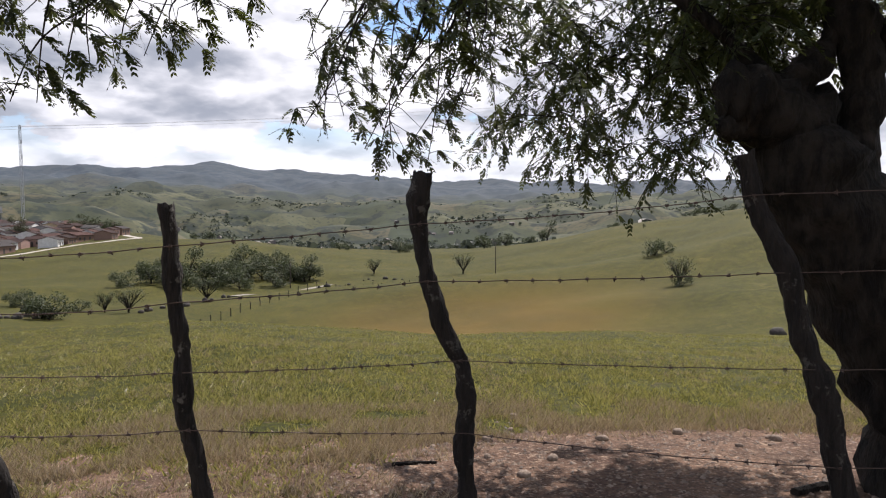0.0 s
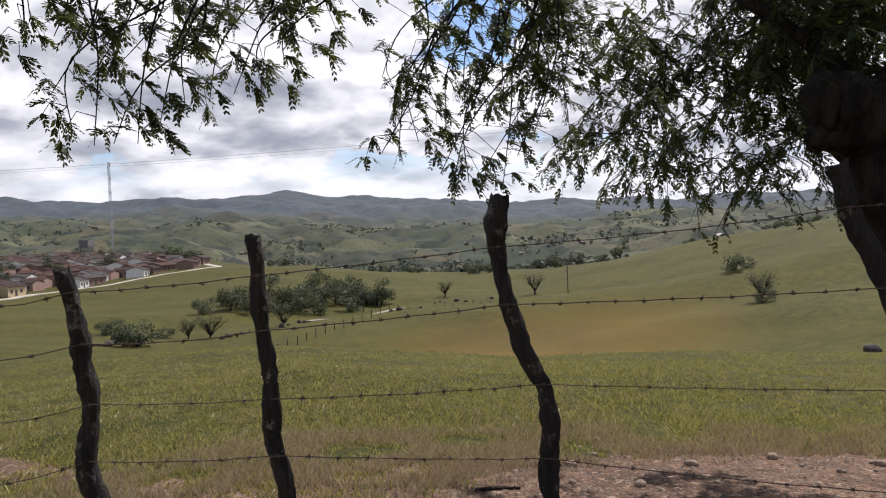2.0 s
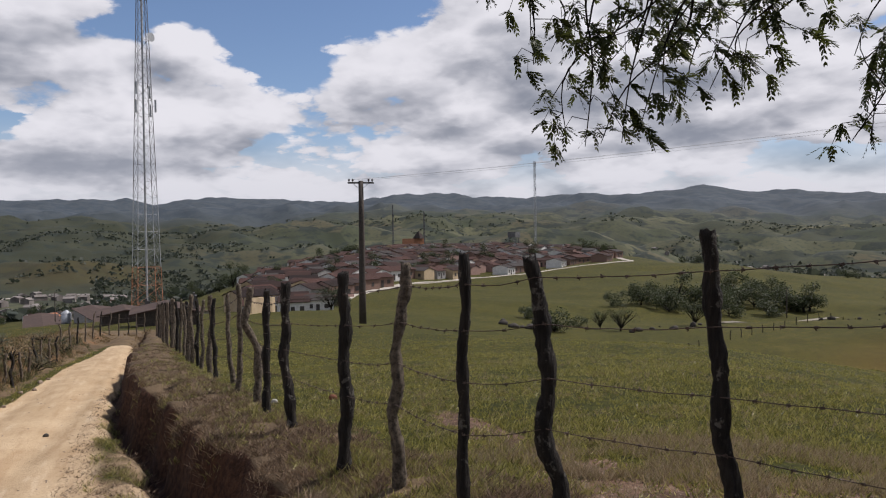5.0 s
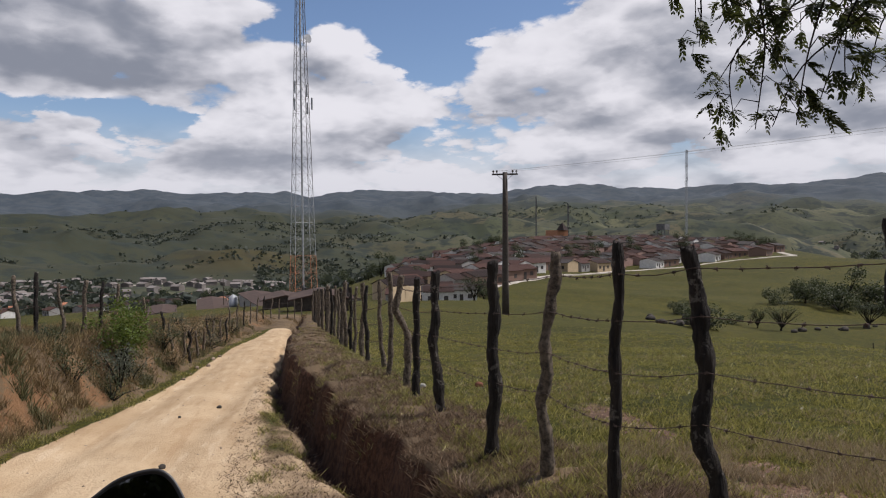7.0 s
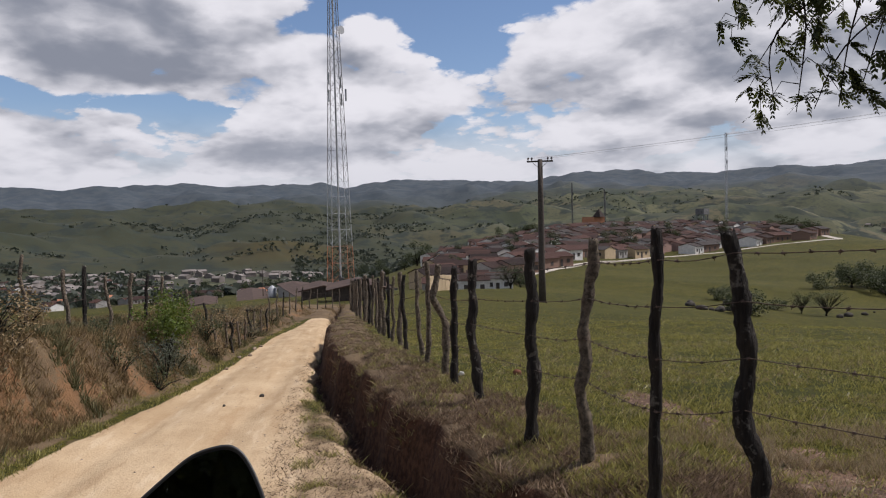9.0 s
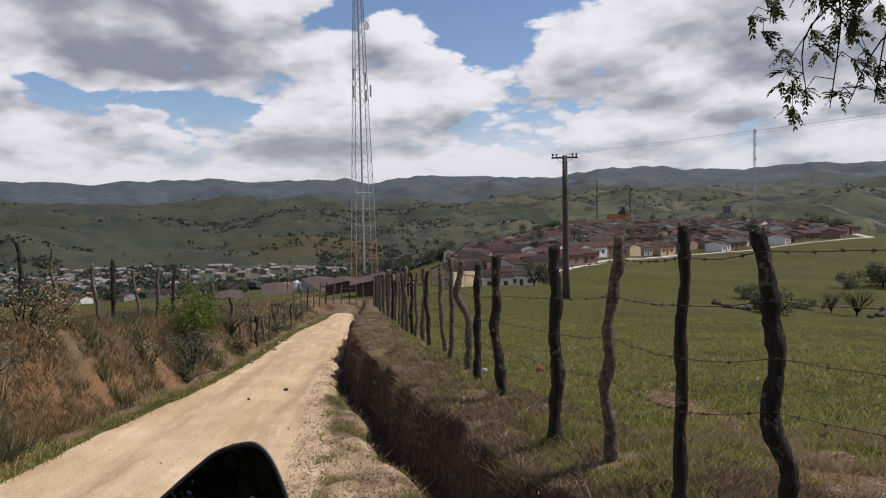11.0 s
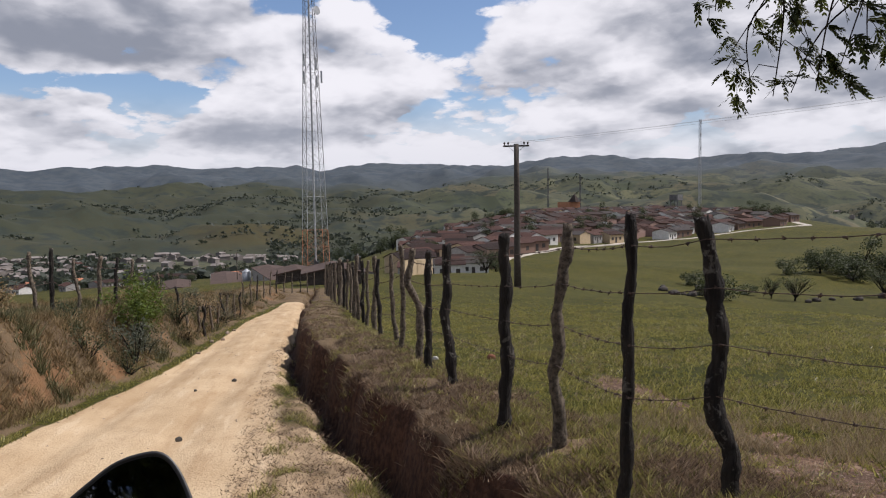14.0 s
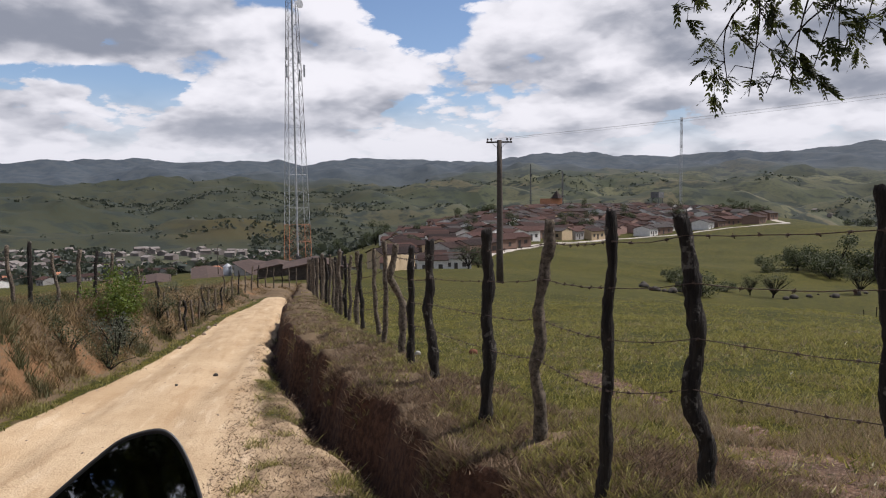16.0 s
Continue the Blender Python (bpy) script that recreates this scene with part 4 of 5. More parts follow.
tube(bm, ((0, 0, -1), (0, 0, 2.9)), (1.15, 1.15), 18)
part("drum", bm, M_STEEL, silo, "", False)
bm = bmesh.new()
tube(bm, ((0, 0, 2.9), (0, 0, 3.7)), (1.25, .12), 18)
part("cone_roof", bm, M_STEEL, silo)


PLANKS = plain("dark_planks", (.030, .024, .020), (.060, .048, .040), 4, .9)
for b, d, L_, turn in ((59.4, 56, 5.5, 150), (62.2, 74, 6.0, 155)):
    x, y = polar(b, d)
    ob = house(L_, 4, 1.0, .4, PLANKS, "low dark plank stable at the bend of the lane", M_RUST)
    ob.matrix_basis = pose(x, y, ground_at(x, y), 0, 0, turn)
    ob["category"], ob["group"] = "stable", "stables by the lane"

# water tank and church
tank = new("water_tower")
x, y = polar(32.2, 500)
tank.location = (x, y, ground_at(x, y))
tagged(tank, "square dark water tank raised on concrete legs", "water tower")
M_CONC = plain("stained_concrete", (.09, .09, .09), (.16, .16, .155), .8, .9)
for sx in (-1, 1):
    for sy in (-1, 1):
        bm = bmesh.new()
        bar(bm, (sx * 2.4, sy * 2.4, -1), (sx * 2.4, sy * 2.4, 8), .35)
        part("leg", bm, M_CONC, tank)
bm = bmesh.new()
box(bm, (0, 0, 9.8), (6.2, 6.2, 3.8))
part("tank_body", bm, M_CONC, tank)
church = new("church")
x, y = polar(40.3, 520)
church.matrix_basis = pose(x, y, ground_at(x, y), 0, 0, 70)
tagged(church, "small orange church with a pointed gable", "church")
M_CH = plain("orange_plaster", (.33, .15, .08), (.42, .20, .11), .8, .9)
bm = bmesh.new()
box(bm, (0, 0, 3), (9, 16, 10))
part("nave", bm, M_CH, church)
bm = bmesh.new()
tube(bm, ((0, -8, 8), (0, -8, 13.5)), (4.6, .2), 4)
part("gable", bm, TILE, church)


# ---- the pale road along the village ----
def strip(name, line, width, mat, label, lift=.06, category="road"):
    pts = [Vector((*polar(b, d), 0)) for b, d in line]
    fine_ = []
    for i in range(len(pts) - 1):
        p0, p1, p2, p3 = pts[max(i - 1, 0)], pts[i], pts[i + 1], pts[min(i + 2, len(pts) - 1)]
        n_ = max(3, int((p2 - p1).length / 4))
        for k in range(n_):
            t = k / n_
            fine_.append(.5 * ((2 * p1) + (p2 - p0) * t + (2 * p0 - 5 * p1 + 4 * p2 - p3) * t * t + (3 * p1 - p0 - 3 * p2 + p3) * t ** 3))
    vs, fs = [], []
    for i, p in enumerate(fine_):
        d = (fine_[min(i + 1, len(fine_) - 1)] - fine_[max(i - 1, 0)]).normalized()
        n_ = Vector((-d.y, d.x, 0)) * width / 2
        zc = max(ground_at(q.x, q.y) for q in (p, p + n_, p - n_)) + lift
        vs += [(p.x + n_.x, p.y + n_.y, zc), (p.x - n_.x, p.y - n_.y, zc), (p.x + n_.x, p.y + n_.y, zc - 1.5), (p.x - n_.x, p.y - n_.y, zc - 1.5)]
        if i:
            a, c = 4 * (i - 1), 4 * i
            fs += [(a, c, c + 1, a + 1), (a + 2, c + 2, c, a), (a + 1, c + 1, c + 3, a + 3)]
    return tagged(new(name, mesh_of(name, vs, fs, mat)), label, category, kind="structure")


M_PALEROAD = plain("pale_dust", (.29, .26, .22), (.42, .38, .33), .3, .95)
strip("road", ((49.5, 128), (47, 150), (43.6, 200), (39, 252), (34.8, 296), (29, 322), (25, 333), (23.6, 343), (23.2, 358), (24.2, 385)), 3.2, M_PALEROAD, "pale dusty road along the village edge")
strip("road", ((50.6, 150), (50.6, 220), (50.5, 300), (50.3, 400)), 5, M_PALEROAD, "pale street climbing between the white houses", .2)
strip("road", ((-9.5, 900), (-10.5, 1100), (-12, 1220), (-15, 1350), (-17, 1420)), 9, M_PALEROAD, "pale winding country road in the distant valley", .5)
strip("road", ((62, 830), (66, 800), (70, 770), (74, 745)), 6, M_PALEROAD, "pale straight country road across valley pasture", .5)


# ---- leaves and blades ----
class Leaves:
    """Collects many small faces for one mesh."""

    def __init__(self):
        self.v, self.f = [], []

    def quad(self, p, along, across):
        n = len(self.v)
        self.v += [p, p + along * .5 + across, p + along, p + along * .5 - across]
        self.f.append((n, n + 1, n + 2, n + 3))

    def tri(self, a, b, c):
        n = len(self.v)
        self.v += [a, b, c]
        self.f.append((n, n + 1, n + 2))

    def frond(self, p, way, r, length, pairs=5):
        """A feathery compound leaf whose leaflets sweep forward."""
        way = way.normalized()
        side = way.cross(Vector((r.uniform(-.6, .6), r.uniform(-.6, .6), 1))).normalized()
        nor = way.cross(side)
        for i in range(pairs):
            k = (i + .5) / pairs
            q = p + way * (length * k) - Vector((0, 0, length * .35 * k * k))
            ll = length * .46 * (1 - .55 * abs(k - .4)) * r.uniform(.8, 1.15)
            for s_ in (-1, 1):
                d = (side * s_ * r.uniform(.40, .85) + way + nor * r.uniform(-.3, .3) - Vector((0, 0, .30))).normalized()
                self.quad(q, d * ll, d.cross(nor).normalized() * (ll * .21))

    def mesh(self, name, mat, parent=None, label=""):
        ob = new(name, mesh_of(name, self.v, self.f, mat))
        if parent is not None:
            ob.parent = parent
            ob.matrix_parent_inverse = parent.matrix_world.inverted()
        return tagged(ob, label)


# ---- shade tree at the fence ----
rt = random.Random(21)
tree = new("shade_tree")
tagged(tree, "old shade tree with dark gnarled trunk and feathery leaves", "tree")
bm = bmesh.new()
gz = ground_at(2.5, 3.55)


def smooth_line(pts, n):
    pts = [Vector(p) for p in pts]
    out = []
    for i in range(len(pts) - 1):
        p0, p1, p2, p3 = pts[max(i - 1, 0)], pts[i], pts[i + 1], pts[min(i + 2, len(pts) - 1)]
        for k in range(n):
            t = k / n
            out.append(.5 * ((2 * p1) + (p2 - p0) * t + (2 * p0 - 5 * p1 + 4 * p2 - p3) * t * t + (3 * p1 - p0 - 3 * p2 + p3) * t ** 3))
    return out + [pts[-1]]


def limb(bm, pts, radii, n=6, sides=12, rough=.10):
    line = smooth_line(pts, n)
    rr = np.interp(np.linspace(0, len(radii) - 1, len(line)), range(len(radii)), radii)
    tube(bm, line, [r * (1 + rough * .8 * math.sin(i * 1.3 + len(pts))) for i, r in enumerate(rr)], sides, rough, rt)
    bm.normal_update()
    k = min(.045, max(radii) * .16)
    for v in bm.verts:
        v.co += v.normal * k * (float(value_noise(np.array(v.co.x / .13 + v.co.z / .19), np.array(v.co.y / .13 - v.co.z / .15), 3)) + .5 * float(value_noise(np.array(v.co.x / .05 + v.co.z / .08), np.array(v.co.y / .05 - v.co.z / .07), 5)))


limb(bm, ((2.62, 3.55, gz - .3), (2.5, 3.56, .35), (2.32, 3.6, .78), (2.11, 3.61, 1.22), (1.97, 3.62, 1.48), (1.86, 3.62, 1.70), (1.84, 3.62, 1.84), (1.84, 3.62, 1.90)), (.44, .35, .29, .28, .29, .30, .22, .10), 6, 22, .05)
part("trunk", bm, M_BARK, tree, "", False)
for name, pts, radii, text in (
        ("limb_stub", ((1.86, 3.62, 1.86), (1.66, 3.6, 1.95), (1.5, 3.58, 2.02), (1.40, 3.57, 2.03), (1.36, 3.57, 2.03)), (.22, .20, .18, .15, .07), "knobbed sawn-off limb"),
        ("limb_stub", ((1.56, 3.58, 1.93), (1.44, 3.55, 1.89), (1.35, 3.54, 1.87)), (.13, .10, .05), "broken snag of the limb"),
        ("limb", ((1.52, 3.6, 2.0), (1.68, 3.6, 2.06), (1.80, 3.6, 2.15), (1.93, 3.63, 2.28), (2.04, 3.7, 2.5)), (.13, .12, .085, .062, .06), ""),
        ("limb", ((2.0, 3.64, 1.5), (2.09, 3.63, 1.83), (2.12, 3.62, 2.1), (2.07, 3.63, 2.36), (2.04, 3.7, 2.65), (2.1, 3.8, 3.3), (1.9, 3.95, 3.9), (1.3, 4.1, 4.3)), (.16, .13, .105, .115, .12, .11, .09, .06), "pale upright limb"),
        ("limb", ((1.95, 3.68, 3.8), (1.0, 3.9, 4.0), (.1, 4.0, 3.8), (-.6, 4.05, 3.4)), (.08, .05, .03, .012), ""),
        ("limb", ((1.95, 3.68, 3.6), (.9, 3.2, 3.7), (-.2, 2.6, 3.3), (-.9, 2.1, 2.75), (-1.22, 1.82, 2.3)), (.06, .045, .03, .018, .006), ""),
        ("limb", ((1.7, 3.66, 2.12), (1.3, 3.8, 2.55), (.8, 3.95, 2.95), (.2, 4.1, 3.0), (-.3, 4.1, 2.8)), (.045, .035, .025, .018, .01), ""),
        ("limb", ((2.2, 3.7, 2.9), (2.6, 4.4, 3.4), (2.4, 5.2, 3.7), (1.7, 5.7, 3.6)), (.10, .08, .05, .02), ""),
        ("limb", ((2.24, 3.66, 2.8), (2.9, 2.6, 3.8), (3.2, .8, 4.5), (2.7, -.9, 4.7)), (.10, .08, .06, .03), ""),
        ("limb", ((2.2, 3.66, 2.3), (2.9, 3.7, 2.75), (3.7, 3.9, 3.1)), (.10, .08, .04), "")):
    bm = bmesh.new()
    limb(bm, pts, radii)
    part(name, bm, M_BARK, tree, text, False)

crown, twigs = Leaves(), bmesh.new()


WIND = Vector((.75, .15, -.42))


def strand(b, d, z_top, z_tip, fronds, r, sway=.10, flen=.105, k_size=1.0):
    """An arching twig with bare side shoots that end in hands of feathery leaves."""
    x, y = polar(b, d)
    top = Vector((x + r.uniform(.05, .55) * k_size, y + r.uniform(-.25, .25) * k_size, z_top))
    tip = Vector((x, y, z_tip))
    bend = lambda k: top.lerp(tip, k) + Vector((r.uniform(-sway, sway), r.uniform(-sway, sway), r.uniform(-.04, .08))) * k_size
    line = smooth_line((top, bend(.3), bend(.65), tip), 5)
    tube(twigs, line, [q * k_size for q in np.linspace(.008, .0022, len(line))], 5)
    for i in range(fronds):
        k = ((i + r.random()) / fronds) ** .75
        q = line[min(int(k * (len(line) - 1)), len(line) - 1)]
        out = Vector((r.uniform(-1, 1), r.uniform(-1, 1), r.uniform(-.7, .35))).normalized()
        reach = r.uniform(.06, .36) * (1.15 - .6 * k) * k_size
        mid = q + out * reach * .5 + Vector((0, 0, .03 * k_size))
        e = q + (out + WIND * .35) * reach
        tube(twigs, (q, mid, e), (.0034 * k_size, .0026 * k_size, .0016 * k_size), 3)
        for hand in (e, mid) if r.random() < .55 else (e,):
            for m in range(6):
                w = (out * .5 + WIND * .6 + Vector((r.uniform(-.8, .8), r.uniform(-.8, .8), r.uniform(-.5, .5)))).normalized()
                crown.frond(hand + w * flen * k_size * r.uniform(-.2, .2), w, r, flen * k_size * r.uniform(.45, .9), 5)


# a near branch that dips over the lane, and the farther fringe by the fence
for b, z in ((36.2, 2.02), (34.8, 1.92), (33.6, 1.82), (32.3, 1.77), (31.0, 1.78), (29.4, 1.78), (27.8, 1.84), (26.0, 1.90), (24.2, 1.93), (22.4, 1.95), (20.4, 1.97), (18.6, 2.02)):
    strand(b, 2.2 + rt.uniform(-.12, .12), max(z + .22, 2.22 + rt.uniform(0, .2)), z, 7, rt, .14, .118, .56)
    strand(b + rt.uniform(-1, 1), 2.25 + rt.uniform(-.15, .15), 2.4, z + rt.uniform(.15, .3), 5, rt, .14, .118, .56)
HANG = ((10.8, 1.95), (9.4, 1.98), (7.8, 2.04), (6.2, 1.82), (5.2, 1.76), (3.9, 1.78), (2.6, 1.86), (1.2, 1.76), (0, 1.9), (-1.4, 2.02), (-3.2, 2.25))
for b, z in HANG:
    strand(b, 4.0 + rt.uniform(-.25, .25), max(z + .5, 2.75 + rt.uniform(0, .4)), z, 11, rt, .16, .105)
    strand(b + rt.uniform(-1, 1), 4.1 + rt.uniform(-.3, .3), 3.1, z + rt.uniform(.35, .6), 6, rt, .16, .105)


def spray(p, way, r, fronds, flen):
    """A short bowed shoot with leaves on both sides."""
    ln = flen * r.uniform(3.2, 5.5)
    line = smooth_line((p, p + way * ln * .5 + Vector((0, 0, .03)), p + way * ln - Vector((0, 0, ln * .22))), 4)
    tube(twigs, line, np.linspace(.0045, .0015, len(line)), 3)
    side = way.cross(Vector((r.uniform(-.4, .4), r.uniform(-.4, .4), 1))).normalized()
    for i in range(fronds):
        k = .15 + .85 * (i + r.random()) / fronds
        q = line[min(int(k * (len(line) - 1) + .5), len(line) - 1)]
        w = side * (.8 if i % 2 else -.8) + way * r.uniform(.3, 1.1) + WIND * .5 + Vector((r.uniform(-.4, .4), r.uniform(-.4, .4), r.uniform(-.4, .25)))
        crown.frond(q, w, r, flen * r.uniform(.7, 1.15), 5)


for i in range(360):
    b = -3.0 - 32 * rt.random() ** .9
    low = float(np.interp(-b, (3, 5.5, 8, 11, 14, 19, 22, 26, 35), (2.35, 2.12, 2.02, 1.86, 1.76, 1.74, 2.0, 2.5, 2.5)))
    z = low + .9 * rt.random() ** .8 if i % 4 else low + abs(rt.gauss(0, .15))
    x, y = polar(b, rt.uniform(3.8, 5.1))
    spray(Vector((x, y, z)), Vector((rt.uniform(-1, .6), rt.uniform(-1, .7), rt.uniform(-.7, .2))).normalized(), rt, 10, .094)
for i in range(12):
    strand(rt.uniform(-24, -17), rt.uniform(5.2, 6.1), 3.6, rt.uniform(2.2, 2.8), 12, rt, .2, .18)
for i in range(100):
    x, y = polar(rt.uniform(-25, -16), rt.uniform(3.9, 5.0))
    spray(Vector((x, y, rt.uniform(2.4, 3.15))), Vector((rt.uniform(-1, .8), rt.uniform(-1, .7), rt.uniform(-.6, .2))).normalized(), rt, 11, .08)
for i in range(30):
    spray(Vector((rt.uniform(1.9, 3.4), rt.uniform(4.5, 5.5), rt.uniform(2.8, 3.3))), Vector((rt.uniform(-1, 1), rt.uniform(-1, 1), rt.uniform(-.4, .2))).normalized(), rt, 14, .13)
for i in range(75):
    x, y = polar(rt.uniform(-23, -8.5), rt.uniform(4.0, 5.2))
    spray(Vector((x, y, rt.uniform(2.25, 3.3))), Vector((rt.uniform(-1, .8), rt.uniform(-1, .7), rt.uniform(-.6, .2))).normalized(), rt, 11, .09)
# the part of the crown that reaches back over the lane
for i in range(165):
    # from 115 on: unseen crown overhead, added to block skylight on trunk and dirt
    x, y = (rt.uniform(.9, 5.4), rt.uniform(-4.2, 1.2)) if i < 115 else (rt.uniform(1.2, 6.5), rt.uniform(1.2, 5.6))
    strand(math.degrees(math.atan2(-x, y)), math.hypot(x, y), 5.4, rt.uniform(3.7, 4.9), 10, rt, .3, .25)
tagged(part("twigwork", twigs, M_BARK, tree), kind="stuff")
crown.mesh("crown", M_LEAF, tree, "feathery dark green hanging foliage")


# ---- trees and bushes in the land ----
def small_tree(name, h, w, n, leaf, label, category, bare=False, seed=1, bushy=False):
    r = random.Random(seed)
    thing = new(name)
    tagged(thing, label, category)
    bm = bmesh.new()
    th = h * (.10 if bushy else .17)
    tube(bm, ((0, 0, -.5), (.02 * h, 0, th * .5), (0, .02 * h, th)), (h * .045, h * .035, h * .028), 7, .1, r)
    part("trunk", bm, M_BARK, thing)
    bm, L = bmesh.new(), Leaves()
    for i in range(7 if not bare else 12):
        a = i * 2.4
        e = Vector((math.cos(a) * w * r.uniform(.2, .44), math.sin(a) * w * r.uniform(.2, .44), h * r.uniform(.16 if not bare else .5, .86)))
        tube(bm, (Vector((0, 0, th * .8)), Vector((e.x * .5, e.y * .5, (th + e.z) * .5)), e), (h * .02, h * .013, h * .005), 4)
        if bare:
            for m in range(5):
                q = e + Vector((r.uniform(-.2, .2) * w, r.uniform(-.2, .2) * w, r.uniform(0, .2) * h))
                tube(bm, (Vector((e.x * .6, e.y * .6, (th + e.z) * .52)), q), (h * .007, h * .002), 3)
        per = n // 7
        rad = w * r.uniform(.20, .30)
        for m in range(per if not bare else n // 30):
            u = Vector((r.gauss(0, 1), r.gauss(0, 1), r.gauss(0, .8))).normalized() * rad * r.random() ** .45
            d = Vector((r.uniform(-1, 1), r.uniform(-1, 1), r.uniform(-.8, .8))).normalized()
            c_ = d.cross(Vector((r.uniform(-1, 1), r.uniform(-1, 1), 1))).normalized()
            L.quad(e + u, d * leaf * r.uniform(.7, 1.4), c_ * leaf * r.uniform(.3, .5))
    tagged(part("branchwork", bm, M_BARK, thing), kind="stuff")
    L.mesh("crown", M_BUSH, thing)
    return thing


oak = small_tree("tree", 6, 6.5, 1900, .32, "round dark green tree in the pasture", "tree", seed=3)
tall = small_tree("tree", 8, 6, 1900, .34, "tall dark tree with ragged crown", "tree", seed=4)
shrub = small_tree("bush", 3.2, 5, 1500, .27, "dense dark green bush in the grass", "bush", seed=5, bushy=True)
snag = small_tree("tree", 4.6, 5, 2400, .18, "sparse half-bare tree in the pasture", "tree", True, 6)
used = set()


def grow(kind, b, d, size, r=rt):
    x, y = polar(b, d)
    m = pose(x, y, ground_at(x, y) - .1, 0, 0, r.uniform(0, 360)) @ Matrix.Diagonal((*[size * r.uniform(.92, 1.08) for _ in range(3)], 1))
    if kind not in used:
        used.add(kind)
        kind.matrix_basis = m
        return kind
    ob = copy_thing(kind, pose(0, 0, 0))
    ob.matrix_basis = m
    return ob


for kind, b, d, size in (
        (shrub, 29.2, 109, 1.05), (oak, 29.6, 111, .68), (snag, 18.5, 135, 1.0), (snag, 24.0, 120, .95), (snag, 25.6, 124, .7),
        (oak, 22.4, 174, 1.15), (oak, 21.0, 180, 1.3), (tall, 19.9, 176, 1.2), (oak, 18.6, 182, 1.2), (shrub, 17.7, 178, 1.7), (oak, 17.0, 186, 1.25), (oak, 15.4, 190, 1.1), (shrub, 14.4, 192, 1.8),
        (oak, 12.9, 195, 1.15), (oak, 11.9, 192, 1.35), (tall, 11.1, 190, 1.0), (oak, 10.7, 193, 1.1), (shrub, 20.4, 168, 1.4), (shrub, 16.1, 172, 1.3), (shrub, 13.4, 180, 1.2),
        (oak, 14.6, 215, 1.0), (shrub, 15.8, 222, 1.6), (shrub, 13.2, 218, 1.3), (oak, 23.0, 190, .8), (shrub, 24.6, 168, 1.0),
        (snag, -1.6, 187, 1.15), (snag, 5.6, 202, .95), (snag, -18.4, 107, .95), (shrub, -18.6, 105, .55), (shrub, -16.6, 132, .8), (shrub, -17.4, 134, .6),
        (oak, -3.3, 350, 1.5), (oak, -5.0, 352, 1.45), (oak, -6.9, 345, .9), (tall, -8.3, 330, 1.3), (oak, -13.5, 345, .9), (oak, 8.3, 318, .8), (oak, 7.8, 322, .7),
        (oak, 2.9, 335, 1.0), (shrub, 3.6, 330, 1.6), (oak, 1.9, 340, 1.0), (oak, -20.2, 300, .8), (oak, -21, 305, .7), (oak, -22, 300, .8), (oak, -19.4, 296, .7), (oak, -24, 260, .9),
        (oak, 18.2, 350, .9), (oak, 19.3, 345, .6), (shrub, 27.2, 128, .6), (shrub, 30.4, 140, .8), (shrub, 31.4, 138, .7),
        (tall, 54.4, 340, 1.6), (tall, 53.8, 350, 1.3), (tall, 55.4, 330, 1.1), (oak, 45.8, 490, 2.0), (oak, 45.0, 495, 1.8), (oak, 46.6, 490, 1.6), (oak, 24.9, 392, 1.5), (oak, 25.8, 400, 1.7), (tall, 27.0, 420, 1.2),
        (oak, 46.2, 128, .75), (snag, 47.0, 112, .9), (tall, 67.6, 330, 1.1)):
    grow(kind, b, d, size)
for i in range(46):
    b = rt.uniform(25, 52)
    grow(rt.choice((oak, shrub, tall)), b, float(np.interp(b, (24, 34, 43, 50), (360, 330, 240, 190))) + rt.uniform(0, 190) * (1 if b < 47 else .8), rt.uniform(.7, 1.35))
for i in range(60):
    b = rt.uniform(53.5, 88)
    grow(rt.choice((oak, shrub, tall)), b, rt.uniform(330, 620), rt.uniform(.8, 1.3))

# woods and hedges of the far hills
woods = Leaves()
rw = np.random.RandomState(4)
cand_b, cand_d = rw.uniform(-36, 92, 60000), np.exp(rw.uniform(np.log(420), np.log(2600), 60000))
cx, cy = -cand_d * np.sin(np.radians(cand_b)), cand_d * np.cos(np.radians(cand_b))
dens = fbm(cx / 260, cy / 260, 4, 51) + .5 * fbm(cx / 70, cy / 70, 3, 57) + np.where(cand_d > 2600, .35, 0) + np.where((cand_b > 50) & (cand_b < 64) & (cand_d < 1100), .5, 0) + np.where(cand_b > 45, .12, 0)
keep_ = (dens > .36) | (rw.rand(60000) < .018)
village = (cand_b > 23) & (cand_b < 54) & (cand_d < 700)
keep_ &= ~village
cx, cy, cd = cx[keep_][:19000], cy[keep_][:19000], cand_d[keep_][:19000]
cz = land(cx, cy)
for x, y, z, d in zip(cx, cy, cz, cd):
    size = rt.uniform(2.4, 5.0 + 4.0 * rt.random() ** 2) * (1 + d / 4500)
    for m in range(5):
        p = Vector((x + rt.gauss(0, size * .4), y + rt.gauss(0, size * .4), z + size * rt.uniform(.05, .6)))
        a = Vector((rt.uniform(-1, 1), rt.uniform(-1, 1), rt.uniform(-.3, .9))).normalized() * size * .7
        woods.quad(p - a * .5, a, a.cross(Vector((rt.uniform(-1, 1), rt.uniform(-1, 1), .4))).normalized() * size * .3)
# foliage colour lightened and blued for the haze at that distance
M_WOODS = leaf_material("far_foliage", (0.034, 0.043, 0.033), (0.064, 0.073, 0.054), (0.06, 0.07, 0.04))
tagged(woods.mesh("far_woods", M_WOODS), "scattered dark woods and hedges on the far hills", "woods", kind="stuff")


